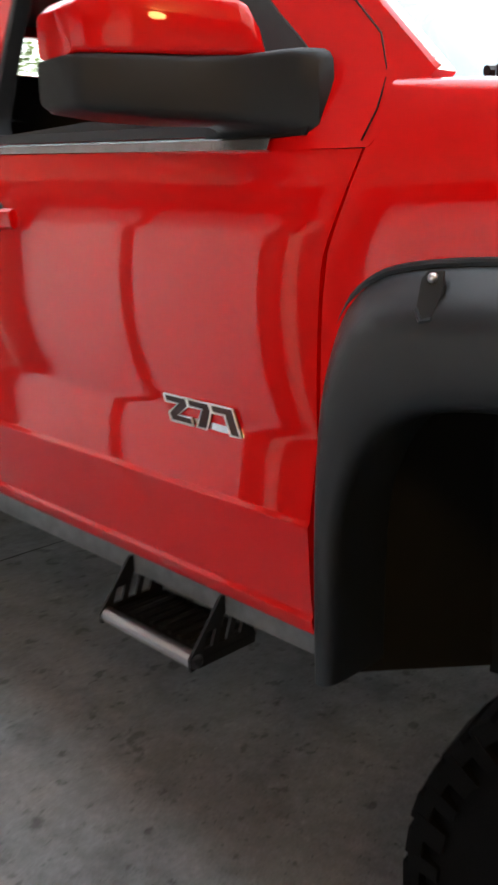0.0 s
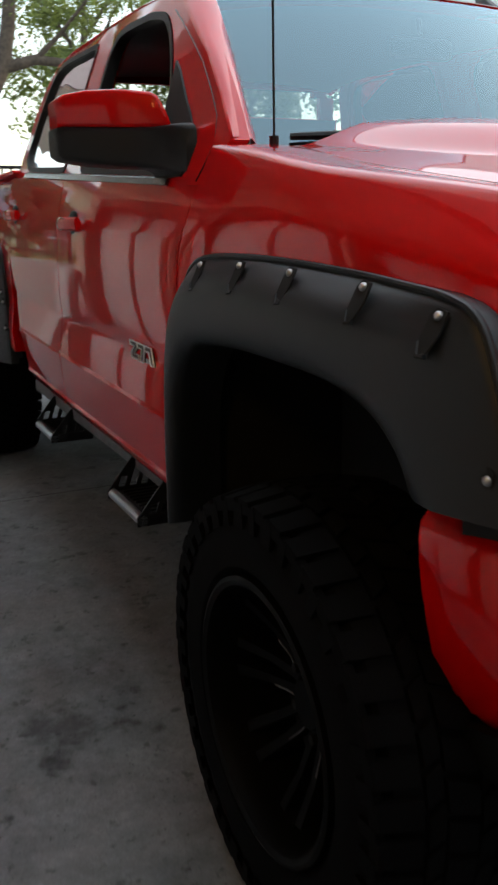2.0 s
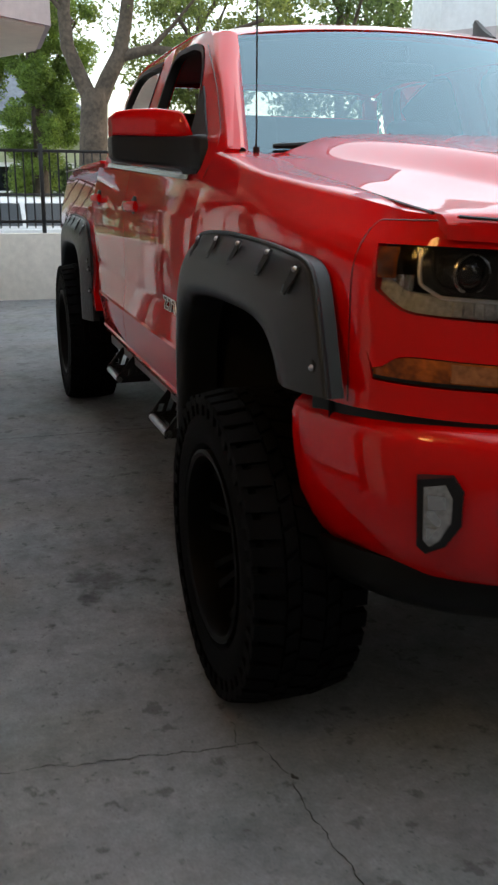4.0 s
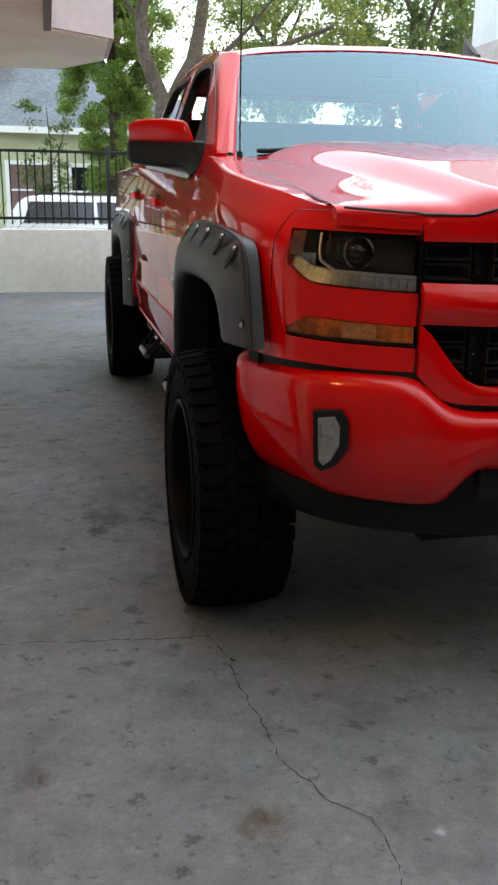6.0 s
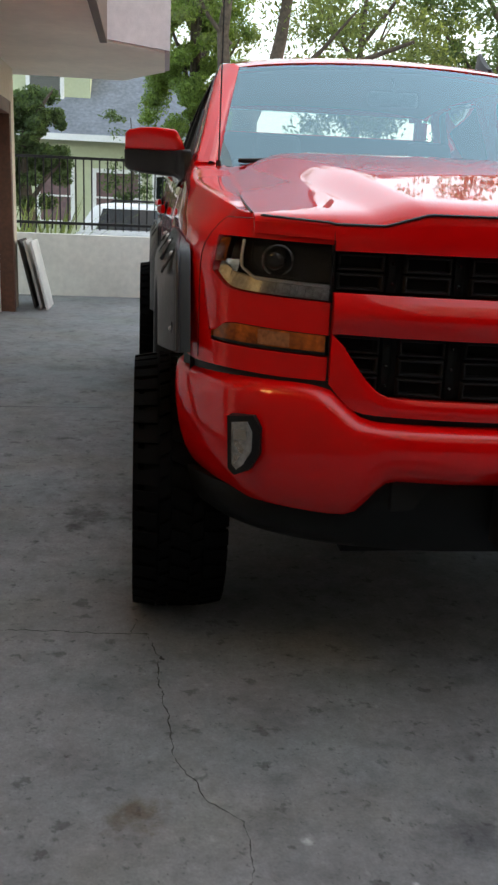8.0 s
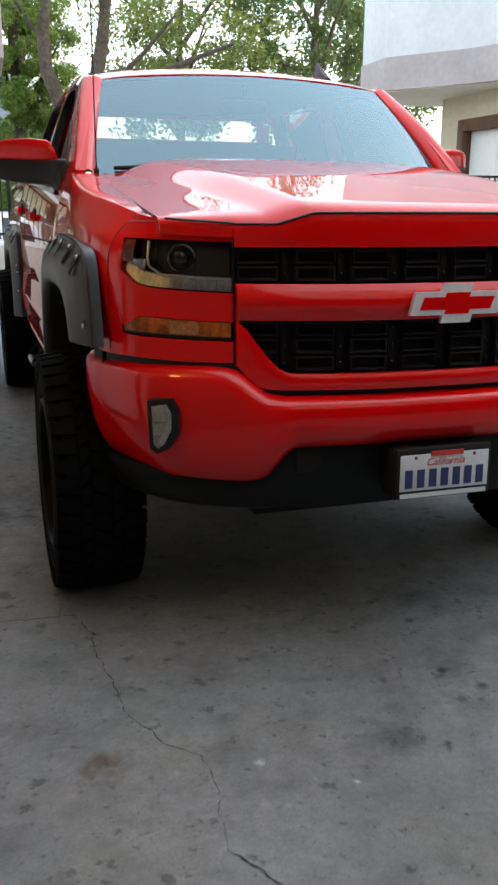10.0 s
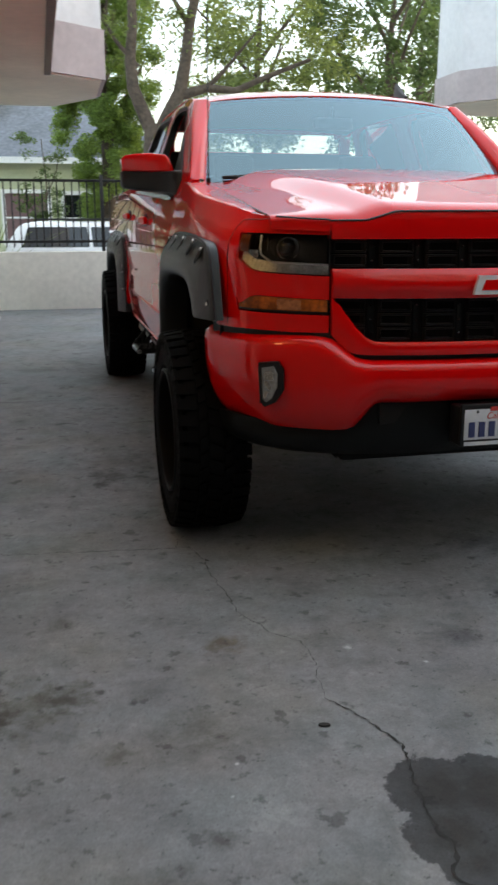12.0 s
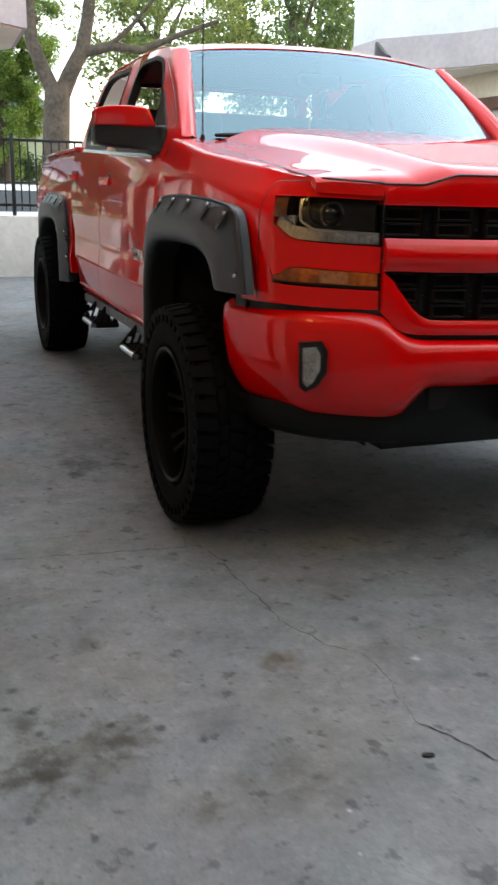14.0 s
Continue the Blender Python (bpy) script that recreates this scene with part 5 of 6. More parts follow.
# step bars with drop steps
for s in (-1, 1):
    bm = bmesh.new()
    box(bm, min(s * 0.88, s * 0.945), max(s * 0.88, s * 0.945), 0.70, 2.95, 0.625, 0.684, 0.010)
    bar = part("step_bar", bm, STEEL_GREY, truck, "grey step rail under the sill")
    for yc in (1.165, 2.34):
        st = bmesh.new()
        y0, y1 = yc - 0.16, yc + 0.16
        # tread plate with raised cleats
        box(st, min(s * 0.86, s * 1.02), max(s * 0.86, s * 1.02), y0, y1, 0.545, 0.56, 0.003)
        cl_bm = bmesh.new()
        for k in range(9):
            yy = y0 + 0.03 + k * 0.032
            box(cl_bm, min(s * 0.88, s * 1.0), max(s * 0.88, s * 1.0), yy - 0.006, yy + 0.006, 0.56, 0.568)
        tagged(part("grip_tread", cl_bm, TRIM_BLACK, bar), kind="stuff")
        step = part("drop_step", st, TRIM_BLACK, bar, "black drop step tread")
        lip = bmesh.new()
        tube(lip, [(s * 1.028, y0, 0.552), (s * 1.028, y1, 0.552)], 0.017, 10)
        part("step_edge", lip, MILLED, bar, "bright step edge")
        for yy in (y0, y1):
            sp = bmesh.new()
            rim = [(1.045, 0.535), (1.045, 0.562), (0.955, 0.672), (0.885, 0.672), (0.865, 0.56), (0.865, 0.535)]
            slots = [[(x, 0.572), (x + 0.024, 0.572), (x + 0.024 - h * 0.35, 0.572 + h), (x - h * 0.35, 0.572 + h)] for x, h in ((0.985, 0.035), (0.945, 0.06), (0.905, 0.07))]
            es = []
            for lp in [rim] + slots:
                vs = [sp.verts.new((s * a, yy, b)) for a, b in lp]
                es += [sp.edges.new((vs[k], vs[(k + 1) % len(vs)])) for k in range(len(vs))]
            bmesh.ops.triangle_fill(sp, edges=es, use_beauty=True, use_dissolve=False, normal=(0, 1, 0))
            flange(sp, (0, 0.008, 0))
            part("step_bracket", sp, TRIM_BLACK, bar, "black slotted step bracket")

# wheels
def wheel(s, yc, name="wheel"):
    w_in, w_out = 0.852, 1.145
    xm = (w_in + w_out) / 2
    hub = new(name)
    hub.parent = truck
    hub.location = (0, yc, axle_z(yc))
    R = WR
    prof = [(w_in + 0.03, 0.275), (w_in, 0.30), (w_in - 0.008, 0.34), (w_in + 0.004, 0.40), (w_in + 0.03, R - 0.022), (w_in + 0.06, R - 0.014), (xm, R - 0.012), (w_out - 0.06, R - 0.014), (w_out - 0.03, R - 0.022), (w_out - 0.004, 0.40), (w_out + 0.008, 0.35), (w_out, 0.30), (w_out - 0.03, 0.275)]
    ty = bmesh.new()
    N = 72
    grid(ty, [[(s * x, r * math.cos(2 * math.pi * k / N), r * math.sin(2 * math.pi * k / N)) for x, r in prof] for k in range(N)], close_u=True)
    part("tyre", ty, RUBBER, hub, "black mud-terrain tyre")
    ty = bmesh.new()
    cuts = 42
    for k in range(cuts):
        a0 = 2 * math.pi * k / cuts
        for row, (xa, xb, skew) in enumerate(((w_in - 0.006, w_in + 0.07, 0.3), (w_in + 0.078, xm - 0.036, -0.6), (xm - 0.03, xm + 0.03, 0.8), (xm + 0.036, w_out - 0.078, -0.6), (w_out - 0.07, w_out + 0.006, 0.3))):
            a = a0 + (row % 2) * math.pi / cuts
            wide = 2 * math.pi / cuts * (0.70 if row in (0, 4) else 0.78)
            vs = []
            for rr in (R - 0.03, R - 0.0015 - 0.002 * (k % 2)):
                for x, da in ((xa, -wide / 2 + skew * 0.03), (xb, -wide / 2 - skew * 0.03), (xb, wide / 2 - skew * 0.03), (xa, wide / 2 + skew * 0.03)):
                    q = rr if xa + 0.02 < x < xb - 0.02 or row in (1, 2, 3) or abs(x - xm) < 0.12 else rr - 0.014
                    vs.append(ty.verts.new((s * x, q * math.cos(a + da), q * math.sin(a + da))))
            for f in ((0, 1, 2, 3), (4, 5, 6, 7), (0, 1, 5, 4), (1, 2, 6, 5), (2, 3, 7, 6), (3, 0, 4, 7)):
                ty.faces.new([vs[i] for i in f])
        # side lugs on the shoulder
        a = a0 + math.pi / cuts
        wide = 2 * math.pi / cuts * (0.62 if k % 2 else 0.42)
        for xs in (1,):
            vs = []
            for x in (w_out - 0.01, w_out + 0.007):
                for rr, da in ((R - 0.075, -wide / 2), (R - 0.025, -wide / 2), (R - 0.025, wide / 2), (R - 0.075, wide / 2)):
                    vs.append(ty.verts.new((s * x, rr * math.cos(a + da), rr * math.sin(a + da))))
            for f in ((0, 1, 2, 3), (4, 5, 6, 7), (0, 1, 5, 4), (1, 2, 6, 5), (2, 3, 7, 6), (3, 0, 4, 7)):
                ty.faces.new([vs[i] for i in f])
    tagged(part("tread", ty, RUBBER, hub, "chunky tread lugs"), kind="stuff")
    rim = bmesh.new()
    rp = [(w_in + 0.02, 0.275), (w_in + 0.04, 0.26), (w_in + 0.06, 0.25), (w_out - 0.17, 0.248), (w_out - 0.03, 0.256), (w_out + 0.0, 0.263), (w_out + 0.006, 0.273), (w_out + 0.002, 0.282), (w_out - 0.02, 0.28)]
    grid(rim, [[(s * x, r * math.cos(2 * math.pi * k / N), r * math.sin(2 * math.pi * k / N)) for x, r in rp] for k in range(N)], close_u=True)
    part("rim", rim, RIM_BLACK, hub, "gloss black rim")
    face = bmesh.new()
    xs = w_out - 0.17
    grid(face, [[(s * (xs - 0.01), r * math.cos(2 * math.pi * k / 40), r * math.sin(2 * math.pi * k / 40)) for r in (0.03, 0.235)] for k in range(40)], close_u=True)
    part("backing", face, DARK_VOID, hub)
    for k in range(8):
        a = 2 * math.pi * k / 8
        sp = bmesh.new()
        M = Matrix.Rotation(a, 4, "X")
        for off in (-0.022, 0.022):
            rows = []
            for r, x, w in ((0.05, xs + 0.035, 0.020), (0.10, xs + 0.04, 0.014), (0.17, xs + 0.06, 0.012), (0.252, xs + 0.10, 0.016)):
                o2 = off * (0.4 + 1.1 * r / 0.24)
                rows.append([M @ Vector((s * (x + dx), o2 + dy, r)) for dx, dy in ((-0.03, -w), (0, -w * 0.75), (0, w * 0.75), (-0.03, w))])
            q = grid(sp, rows, close_v=True)
            sp.faces.new(q[-1])
        spoke = part("spoke", sp, RIM_BLACK, hub)
        ml = bmesh.new()
        for off in (0.022,):
            pts = [M @ Vector((s * (x + 0.002), off * (0.4 + 1.1 * r / 0.24) + math.copysign(w, off) * 0.7, r)) for r, x, w in ((0.085, xs + 0.040, 0.015), (0.11, xs + 0.042, 0.014), (0.15, xs + 0.054, 0.0125))]
            tube(ml, pts, 0.0018, 5)
        part("milled_edge", ml, STEEL_GREY, hub, "thin milled spoke edge")
    cap = bmesh.new()
    tube(cap, [(s * (xs - 0.01), 0, 0), (s * (xs + 0.05), 0, 0), (s * (xs + 0.062), 0, 0)], 0.062, 20, taper=[1, 1, 0.8])
    part("centre_cap", cap, RIM_BLACK, hub)
    nuts = bmesh.new()
    tube(nuts, [(0, 0, 0), (s * 0.03, 0, 0)], 0.011, 6)
    first = part("lug_nut", nuts, TRIM_BLACK, hub, "dark lug nut")
    for k in range(6):
        a = 2 * math.pi * (k + 0.5) / 6
        nut = first if k == 0 else child_of(new("lug_nut", first.data), hub)
        nut.location = (s * (xs + 0.02), 0.085 * math.cos(a), 0.085 * math.sin(a))
    return hub


for s in (-1, 1):
    wheel(s, WHY)
    wheel(s, REAR_Y)

# interior: dash, seats, steering wheel, mirror, pillars
dash = bmesh.new()
grid(dash, [[(x, y, z) for x in steps(-0.82, 0.82, 12)] for y, z in ((0.50, 1.56), (0.70, 1.585), (0.95, 1.575), (1.06, 1.52), (1.08, 1.2))])
flange(dash, (0, 0, -0.03))
part("dashboard", dash, DASH, truck, "dark grey dashboard")
sw = bmesh.new()
tube(sw, [Vector((0.42, 1.22, 1.48)) + Vector((0.18 * math.cos(a), 0.06 * math.sin(a), 0.17 * math.sin(a))) for a in steps(0, 2 * math.pi, 22)], 0.016, 8)
part("steering_wheel", sw, TRIM_BLACK, truck)
for yc, zt, xs in ((1.75, 1.66, (-0.42, 0.42)), (2.62, 1.58, (-0.45, 0.0, 0.45))):
    for x in xs:
        seat = part("seat", boxed(x - 0.24, x + 0.24, yc - 0.5, yc + 0.05, 1.0, 1.14, 0.05), SEAT, truck, "dark fabric seat")
        bm = bmesh.new()
        box(bm, x - 0.23, x + 0.23, yc - 0.02, yc + 0.12, 1.1, zt, 0.05)
        part("backrest", bm, SEAT, seat)
        part("headrest", boxed(x - 0.13, x + 0.13, yc + 0.03, yc + 0.12, zt + 0.03, zt + 0.19, 0.04), SEAT, seat)
im = bmesh.new()
box(im, -0.12, 0.12, 1.06, 1.09, 1.93, 2.0, 0.02)
tube(im, [(0, 1.08, 1.98), (0, 1.10, 2.06)], 0.01, 6)
part("inside_mirror", im, TRIM_BLACK, truck, "rear-view mirror")
hl = bmesh.new()
grid(hl, [[(x, y, roof_z(x, y) - 0.05) for x in steps(-0.70, 0.70, 9)] for y in steps(1.16, 2.88, 8)])
part("headliner", hl, DASH, truck)
for s in (-1, 1):
    part("door_card", boxed(min(s * 0.90, s * 0.93), max(s * 0.90, s * 0.93), 0.8, 2.9, 0.86, 1.63), DASH, truck)

# ---- street side: car, house, trees ----
suv = thing("parked_car", "white station wagon parked on the street", "car", at=(0.0, 14.4, -0.25))
sb = bmesh.new()
PRO = [(-2.45, 0.35), (-2.5, 0.75), (-2.42, 0.98), (-2.2, 1.02), (1.2, 1.02), (2.2, 0.92), (2.35, 0.7), (2.3, 0.35)]
prism(sb, PRO, lambda a, b, c: (a, -0.9 + c, b), 1.8)
bmesh.ops.bevel(sb, geom=list(sb.edges), offset=0.05, segments=3, affect="EDGES")
part("body", sb, CAR_WHITE, suv)
gh = bmesh.new()
rows = []
for z, x0, x1, w in ((1.0, -2.32, 1.35, 0.86), (1.2, -2.22, 1.08, 0.82), (1.42, -2.08, 0.62, 0.75), (1.5, -1.95, 0.40, 0.70), (1.535, -1.7, 0.25, 0.6)):
    rows.append([(x0, -w, z), (x1, -w, z), (x1, w, z), (x0, w, z)])
r = grid(gh, rows, close_v=True)
gh.faces.new(r[-1])
bmesh.ops.bevel(gh, geom=[e for e in gh.edges if e.calc_length() > 0.05], offset=0.02, segments=2, affect="EDGES")
part("cabin", gh, CAR_WHITE, suv)
for x0, x1, x2, x3 in ((-2.0, -0.75, -0.78, -1.88), (-0.68, 0.15, 0.10, -0.70), (0.22, 0.95, 0.55, 0.18)):
    bm = bmesh.new()
    prism(bm, [(x0, 1.06), (x1, 1.06), (x2, 1.43), (x3, 1.43)], lambda a, b, c: (a, -0.862 + (b - 1.0) * 0.26 - c, b), 0.012)
    part("window", bm, CAR_GLASS, suv, "dark window glass")
for y in (-0.6, 0.6):
    bm = bmesh.new()
    tube(bm, [(-1.75, y, 1.53), (-1.7, y, 1.57), (0.1, y, 1.57), (0.2, y, 1.53)], 0.015, 6)
    part("roof_rail", bm, TRIM_BLACK, suv)
for x in (-1.6, 1.45):
    for y in (-0.85, 0.68):
        bm = bmesh.new()
        tube(bm, [(x, y, 0.32), (x, y + 0.18, 0.32)], 0.32, 24)
        wh = part("wheel", bm, RUBBER, suv)
        bm = bmesh.new()
        tube(bm, [(x, y - 0.01, 0.32), (x, y + 0.02, 0.32)], 0.2, 16)
        part("rim", bm, LAMP_SILVER, wh)

house = thing("house", "pale green clapboard house with a grey shingle roof", "house", at=(0, 28, -0.44))
HX0, HX1 = -14.0, 2.6
bm = bmesh.new()
box(bm, HX0, HX1, 0.05, 8, 0, 3.55)
wl = part("wall", bm, SIDING, house, "pale green siding")
bd = bmesh.new()
for k in range(20):
    z = 0.1 + k * 0.17
    prism(bd, [(0, 0), (0.03, 0), (0.0, 0.165)], lambda a, b, c: (HX0 + c, 0.05 - a, z + b), HX1 - HX0)
tagged(part("siding", bd, SIDING, wl), kind="stuff")
rf = bmesh.new()
prism(rf, [(-0.5, 3.55), (4.0, 6.9), (4.0, 7.0), (-0.6, 3.68)], lambda a, b, c: (HX0 - 0.4 + c * (1 - 0.0), a, b), HX1 - HX0 + 0.8)
for v in rf.verts:
    if v.co.z > 5 and v.co.x > 0:
        v.co.x -= 3.2
part("roof", rf, SHINGLE, house, "grey shingle roof")
part("eave_board", boxed(HX0 - 0.4, HX1 + 0.4, -0.62, -0.5, 3.5, 3.7), HOUSE_TRIM, house, "white eave board")
up = part("upper_wall", boxed(-14, -3.0, 1.2, 7, 3.6, 6.2), SIDING, house, "pale green upper wall")
part("upper_roof", boxed(-14.4, -2.6, 0.8, 7.4, 6.2, 6.4), SHINGLE, house)
for x0, x1, z0, z1, yy, curtain in ((-2.75, -1.35, 0.95, 2.55, 0.0, True), (-4.6, -3.6, 0.95, 2.55, 0.0, True), (-0.75, 0.15, 0.95, 2.5, 0.0, False), (0.9, 1.8, 0.95, 2.5, 0.0, False), (-5.0, -4.0, 4.2, 5.6, 1.15, False), (-7.2, -6.2, 4.2, 5.6, 1.15, True), (-7.6, -6.4, 0.95, 2.55, 0.0, True)):
    wd = bmesh.new()
    t = 0.13
    box(wd, x0 - t, x0, yy - 0.06, yy + 0.06, z0 - t, z1 + t)
    box(wd, x1, x1 + t, yy - 0.06, yy + 0.06, z0 - t, z1 + t)
    box(wd, x0, x1, yy - 0.06, yy + 0.06, z1, z1 + t)
    box(wd, x0, x1, yy - 0.06, yy + 0.06, z0 - t, z0)
    box(wd, x0, x1, yy - 0.04, yy + 0.04, (z0 + z1) / 2 - 0.03, (z0 + z1) / 2 + 0.03)
    w = part("window", wd, HOUSE_TRIM, house, "white window frame")
    part("pane", boxed(x0, x1, yy + 0.02, yy + 0.04, z0, z1), CURTAIN if curtain else CAR_GLASS, w, "maroon curtained pane" if curtain else "dark pane")


def leaf_mass(rng, centres, per, leaf, spread):
    """Many small leaves in clumps round the given centres."""
    n = len(centres) * per
    c = np.repeat(np.array([p[:3] for p in centres]), per, axis=0)
    rad = np.repeat(np.array([p[3] for p in centres]), per)
    d = rng.normal(size=(n, 3))
    d /= np.linalg.norm(d, axis=1)[:, None]
    pos = c + d * (rad * rng.random(n) ** 0.5)[:, None] * np.array(spread)
    u = rng.normal(size=(n, 3))
    u /= np.linalg.norm(u, axis=1)[:, None]
    v = np.cross(u, rng.normal(size=(n, 3)))
    v /= np.linalg.norm(v, axis=1)[:, None]
    size = leaf * (0.6 + 0.8 * rng.random(n))
    a, b = u * size[:, None], v * (size * 0.42)[:, None]
    verts = np.stack([pos - a, pos + b, pos + a, pos - b], axis=1).reshape(-1, 3)
    faces = np.arange(4 * n).reshape(-1, 4)
    me = bpy.data.meshes.new("crown")
    me.from_pydata(verts.tolist(), [], faces.tolist())
    return me


def crown(me, material, parent, label=""):
    me.materials.append(material)
    ob = new("crown", me)
    ob.parent = parent
    if label:
        ob["label"] = label
    return ob


rng = np.random.default_rng(7)


def limb(bm, pts, r0, r1, sides=9):
    n = len(pts)
    tube(bm, pts, 1.0, sides, taper=[r0 + (r1 - r0) * i / (n - 1) for i in range(n)])


def cloud(rng, box_lo, box_hi, n, r0, r1):
    lo, hi = np.array(box_lo), np.array(box_hi)
    return [(*(lo + (hi - lo) * rng.random(3)), r0 + (r1 - r0) * rng.random()) for _ in range(n)]


# the forked street tree
tree = thing("street_tree", "large forked street tree with grey-brown bark and sparse green leaves", "tree", at=(0, 0, -0.27))
bm = bmesh.new()
limb(bm, [(0.80, 16, -0.05), (0.78, 16, 0.3), (0.80, 16, 0.9), (0.83, 16, 2.0), (0.88, 16, 2.9), (0.92, 16, 3.55)], 0.33, 0.255, 12)
limb(bm, [(0.87, 16, 3.3), (0.64, 16.02, 3.8), (0.44, 16.05, 4.3), (0.40, 16.05, 4.9), (0.48, 16.1, 5.6), (0.44, 16.1, 7.0), (0.3, 16.2, 8.6)], 0.165, 0.074)
limb(bm, [(0.98, 16, 3.3), (1.18, 15.95, 3.75), (1.42, 15.9, 4.2), (1.55, 15.9, 4.8), (1.66, 15.9, 5.6), (1.92, 15.9, 6.6), (2.2, 15.8, 7.8)], 0.185, 0.074)
limb(bm, [(1.45, 15.9, 4.15), (2.0, 15.8, 4.3), (2.6, 15.7, 4.25), (3.3, 15.6, 4.55), (4.2, 15.5, 4.9)], 0.111, 0.037)
limb(bm, [(2.0, 15.8, 4.3), (2.4, 15.6, 4.7), (3.0, 15.4, 5.4)], 0.059, 0.022)
limb(bm, [(1.70, 15.9, 5.4), (1.2, 15.8, 6.2), (0.9, 15.7, 7.2)], 0.067, 0.022)
limb(bm, [(0.56, 16.05, 4.7), (0.1, 16.0, 5.2), (-0.4, 15.9, 6.0)], 0.059, 0.022)
part("trunk", bm, BARK, tree, "grey-brown forked trunk", sharp=80)
cl = cloud(rng, (-0.6, 14.6, 5.0), (5.5, 17.5, 8.5), 62, 0.25, 0.6) + cloud(rng, (2.2, 15, 4.5), (5.2, 17, 5.6), 18, 0.2, 0.42)
crown(leaf_mass(rng, cl, 135, 0.047, (1, 1, 0.6)), LEAF_A, tree, "green leaves")


def plain_tree(name, label, x, y, h, r, crown_lo, material, leaf, n, per, tall=1.0):
    t = thing(name, label, "tree", at=(0, 0, -0.037 - 0.0145 * y))
    bm = bmesh.new()
    limb(bm, [(x, y, -0.05), (x + 0.05, y, h * 0.3), (x - 0.05, y, h * 0.6), (x + 0.1, y, h * 0.9)], 0.2, 0.05)
    trunk = part("trunk", bm, BARK, t, sharp=80)
    for k in range(6):
        a = 2.4 * k
        bm = bmesh.new()
        limb(bm, [(x, y, h * (0.35 + 0.07 * k)), (x + r * 0.4 * math.cos(a), y + r * 0.4 * math.sin(a), h * (0.5 + 0.07 * k)), (x + r * 0.8 * math.cos(a), y + r * 0.8 * math.sin(a), h * (0.6 + 0.07 * k))], 0.07, 0.02, 6)
        part("limb", bm, BARK, trunk, sharp=80)
    cs = []
    while len(cs) < n:
        p = rng.uniform(-1, 1, 3)
        if np.linalg.norm(p) < 1:
            cs.append((x + p[0] * r, y + p[1] * r, crown_lo + (h - crown_lo) * (p[2] * 0.5 + 0.5) , r * (0.16 + 0.14 * rng.random())))
    crown(leaf_mass(rng, cs, per, leaf, (1, 1, 0.75)), material, t)
    return t


plain_tree("bushy_tree", "bright green feathery tree behind the fence", 0.0, 18.5, 8.8, 1.25, 1.5, LEAF_C, 0.036, 200, 620)
plain_tree("shade_tree", "tall green shade tree across the street", 4.6, 22.0, 8.4, 2.6, 2.9, LEAF_A, 0.075, 80, 150)
plain_tree("shade_tree", "dark green shade tree across the street", 8.2, 21.0, 9.8, 2.4, 3.2, LEAF_B, 0.075, 75, 170)
plain_tree("shade_tree", "tall green shade tree across the street", 0.4, 24.0, 9.5, 2.2, 5.2, LEAF_A, 0.08, 32, 150)
plain_tree("shade_tree", "far green shade tree beyond the street", 13.0, 30.0, 11.0, 4.0, 3.0, LEAF_B, 0.11, 60, 170)
plain_tree("small_conifer", "dark green feathery shrub tree by the fence", -3.55, 16.0, 3.8, 0.9, 1.3, LEAF_B, 0.04, 80, 420)

hedge = thing("hedge", "grey-green hedge across the street behind the fence", "hedge", kind="stuff", at=(0, 0, -0.3))
crown(leaf_mass(rng, cloud(rng, (-0.6, 19.6, 0.3), (5.5, 20.6, 2.1), 120, 0.28, 0.5), 240, 0.05, (1, 0.7, 0.9)), LEAF_B, hedge)
sapling = thing("sapling", "thin wispy sapling beside the house", "tree", at=(0, 0, -0.3))
bm = bmesh.new()
limb(bm, [(-1.45, 20.5, 0.0), (-1.5, 20.5, 1.3), (-1.42, 20.5, 2.4), (-1.5, 20.5, 3.6)], 0.035, 0.012, 7)
limb(bm, [(-1.5, 20.5, 1.3), (-1.85, 20.5, 1.9), (-2.0, 20.5, 2.5)], 0.018, 0.008, 6)
limb(bm, [(-1.42, 20.5, 2.2), (-1.15, 20.5, 2.8), (-1.05, 20.5, 3.4)], 0.016, 0.008, 6)
part("trunk", bm, BARK, sapling, sharp=80)
crown(leaf_mass(rng, cloud(rng, (-2.1, 20.2, 1.3), (-0.95, 20.9, 3.9), 34, 0.14, 0.3), 60, 0.045, (1, 1, 0.7)), LEAF_B, sapling)

# spiky plants in front of the car
for x, y in ((-3.4, 13.0), (-2.8, 13.2), (-4.2, 12.8), (-3.8, 13.4)):
    pl = thing("spiky_plant", "green strap-leaved plant behind the low wall", "plant", "strap-leaved plants", at=(x, y, -0.23))
    bm = bmesh.new()
    for k in range(46):
        a, tilt, L = rng.uniform(0, 6.28), rng.uniform(0.15, 0.9), rng.uniform(1.3, 2.0)
        d = Vector((math.cos(a), math.sin(a), 0))
        w = Vector((-math.sin(a), math.cos(a), 0)) * 0.022
        pts = [d * (L * t * tilt) + Vector((0, 0, L * (t - 0.35 * tilt * t * t))) for t in (0, 0.35, 0.7, 1.0)]
        grid(bm, [[p - w * k2, p + w * k2 + Vector((0, 0, 0.004))] for p, k2 in zip(pts, (1, 1.1, 0.7, 0.08))])
    part("leaves", bm, LEAF_A, pl)

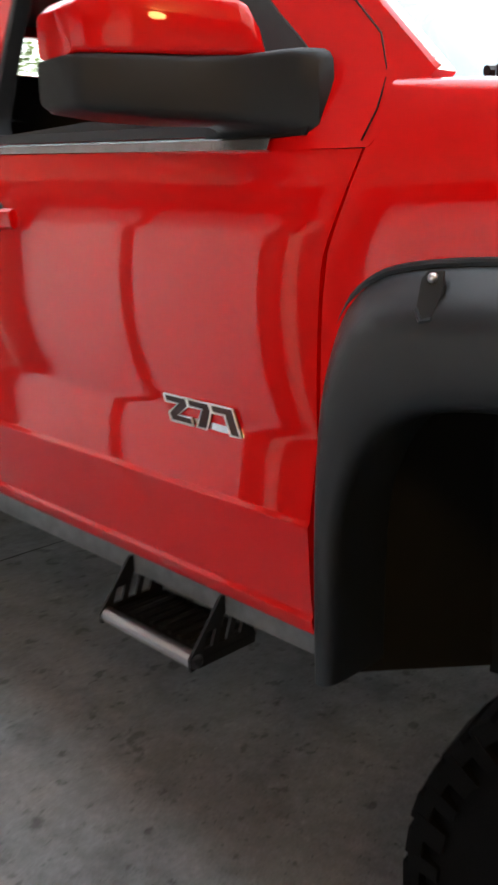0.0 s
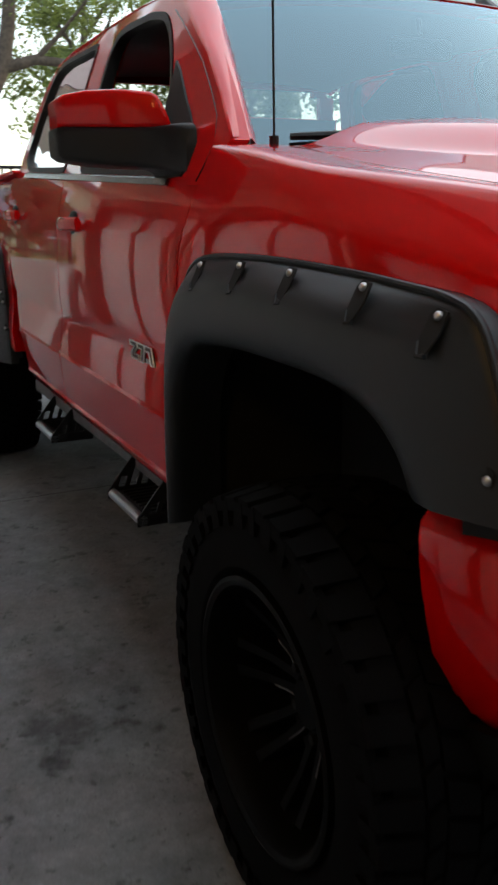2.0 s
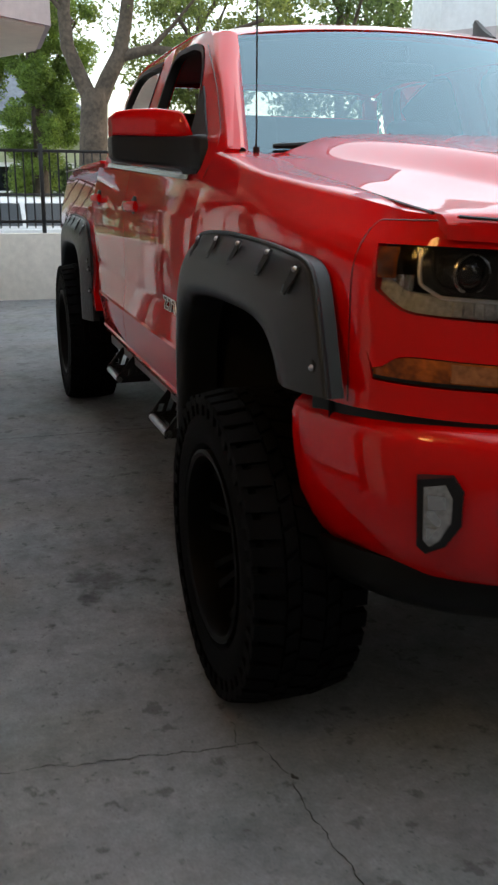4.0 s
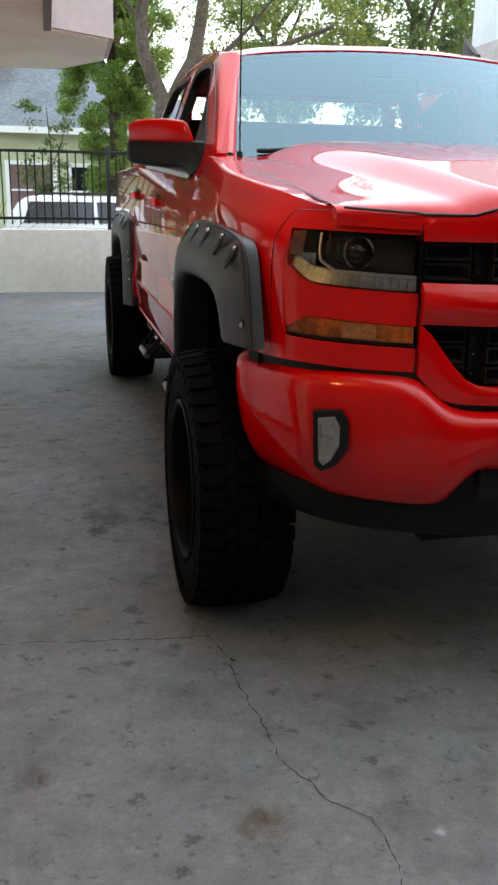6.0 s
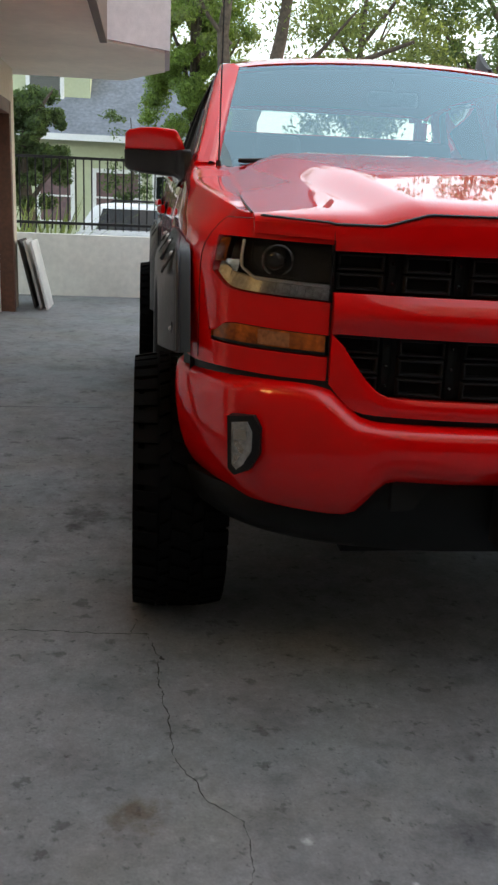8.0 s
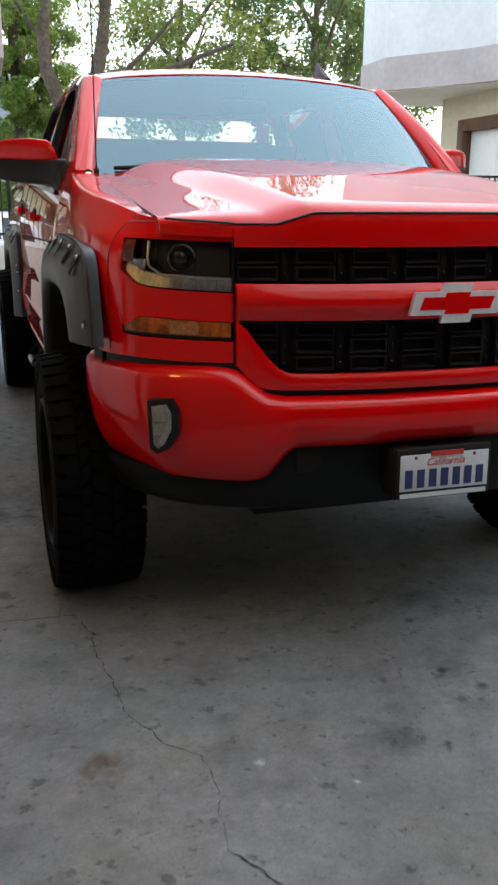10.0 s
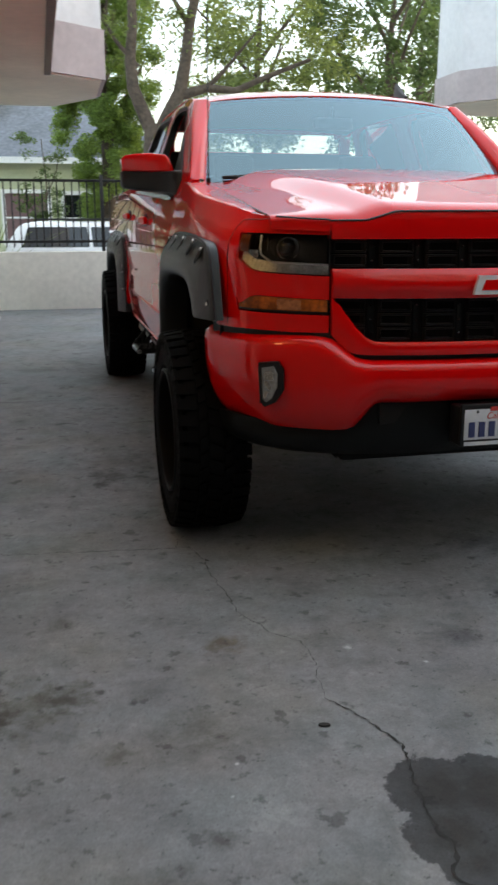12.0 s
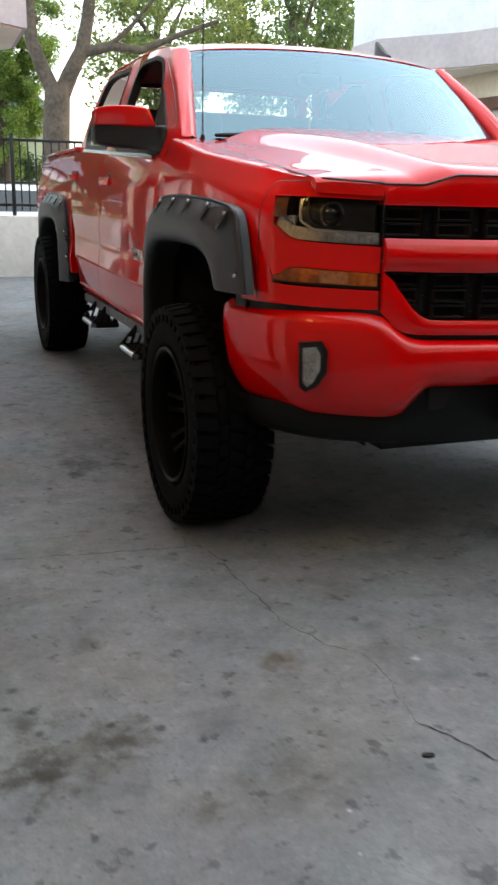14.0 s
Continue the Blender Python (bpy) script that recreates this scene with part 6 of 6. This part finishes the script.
# boards leaning on the wall by the garage
for k, (dx, mt, lab) in enumerate(((0.0, BOARD_DARK, "dark board leaning against the garage wall"), (0.10, BOARD_WHITE, "white board leaning against the garage wall"), (0.2, BOARD_WHITE, "white board leaning against the garage wall"))):
    bm = boxed(-0.015, 0.015, -0.30, 0.30, 0, 0.80, 0.003)
    ob = tagged(mesh_object("leaning_board", bm, mt), lab, "board", "leaning boards")
    ob.matrix_world = pose(LW + 0.22 + dx * 0.8, 7.9 - 0.1 * k, 0.10, 0, -13, 0)

# ---- ground marks ----
def wander(a, b, n, amp, seed):
    r = random.Random(seed)
    a, b = Vector(a), Vector(b)
    d = (b - a)
    w = Vector((-d.y, d.x)).normalized()
    pts, off = [], 0.0
    for i in range(n):
        t = i / (n - 1)
        off = off * 0.75 + r.uniform(-amp, amp)
        k = 1 if 0 < i < n - 1 else 0
        pts.append(a + d * t + w * off * k)
    return pts


def crack(pts, width, seed, z=0.002):
    r = random.Random(seed)
    bm = bmesh.new()
    rows = []
    for i, p in enumerate(pts):
        d = (pts[min(i + 1, len(pts) - 1)] - pts[max(i - 1, 0)]).normalized()
        w = Vector((-d.y, d.x)) * width * r.uniform(0.15, 1.3)
        rows.append([(p.x - w.x, p.y - w.y, z + rise(p.y)), (p.x + w.x, p.y + w.y, z + rise(p.y))])
    grid(bm, rows)
    return part("crack", bm, CRACK, ground, "thin dark crack")


def chain(pts, width, seed, z=0.002):
    """A crack along a few corners, jagged between them."""
    run = []
    for k, (a, b) in enumerate(zip(pts, pts[1:])):
        n = max(3, int(math.hypot(b[0] - a[0], b[1] - a[1]) / 0.013))
        run += wander(a, b, n, 0.0065, seed * 50 + k)[:-1 if k < len(pts) - 2 else None]
    return crack(run, width, seed, z)


crack(wander((-2.6, 2.80), (6.3, 2.88), 30, 0.004, 1), 0.0045, 1)
chain([(-2.0, -0.26), (-1.46, -0.33), (-1.15, -0.357), (-1.10, -0.36)], 0.0022, 2)
chain([(-1.15, -0.357), (-1.14, -0.25)], 0.0016, 3)
chain([(-1.10, -0.36), (-1.049, -0.525), (-1.07, -0.65), (-1.037, -0.91), (-1.035, -1.025), (-0.99, -1.14)], 0.0018, 4)
chain([(-1.056, -0.515), (-1.045, -0.54)], 0.006, 14, 0.0025)
chain([(-0.99, -1.14), (-0.935, -1.25), (-0.87, -1.315), (-0.865, -1.41), (-0.88, -1.52)], 0.0014, 5)
chain([(-0.88, -1.52), (-0.894, -1.70)], 0.0008, 6)
chain([(-0.894, -1.70), (-0.818, -1.84), (-0.767, -1.957), (-0.80, -2.14), (-0.826, -2.30)], 0.0042, 7)
chain([(-0.826, -2.30), (-0.80, -2.35), (-0.84, -2.42), (-0.85, -2.45), (-0.81, -2.51), (-0.70, -2.57), (-0.55, -2.68)], 0.0062, 8)

leafm = bmesh.new()
prism(leafm, [(0.017 * math.cos(a), 0.008 * math.sin(a)) for a in steps(0, 2 * math.pi * 11 / 12, 12)], lambda a, b, c: (a, b, c), 0.006)
lf = tagged(mesh_object("fallen_leaf", leafm, CRACK), "dark dried leaf lying on the concrete", "leaf")
lf.matrix_world = pose(-0.949, -1.822, 0.001, 0, 0, -14)

# warm round lamp on the wall
lamp = thing("wall_lamp", "warm lit round glass lamp on the brown wall", "lamp", at=(LW, -1.15, 2.45))
bm = bmesh.new()
bmesh.ops.create_uvsphere(bm, u_segments=20, v_segments=10, radius=0.2, matrix=Matrix.Translation((0.03, 0, 0)) @ Matrix.Diagonal((0.45, 1, 1, 1)))
part("globe", bm, WARM_LAMP, lamp, "glowing glass bowl")
bm = bmesh.new()
tube(bm, [(0.001, 0, 0), (0.025, 0, 0)], 0.215, 24)
part("base", bm, IRON, lamp)
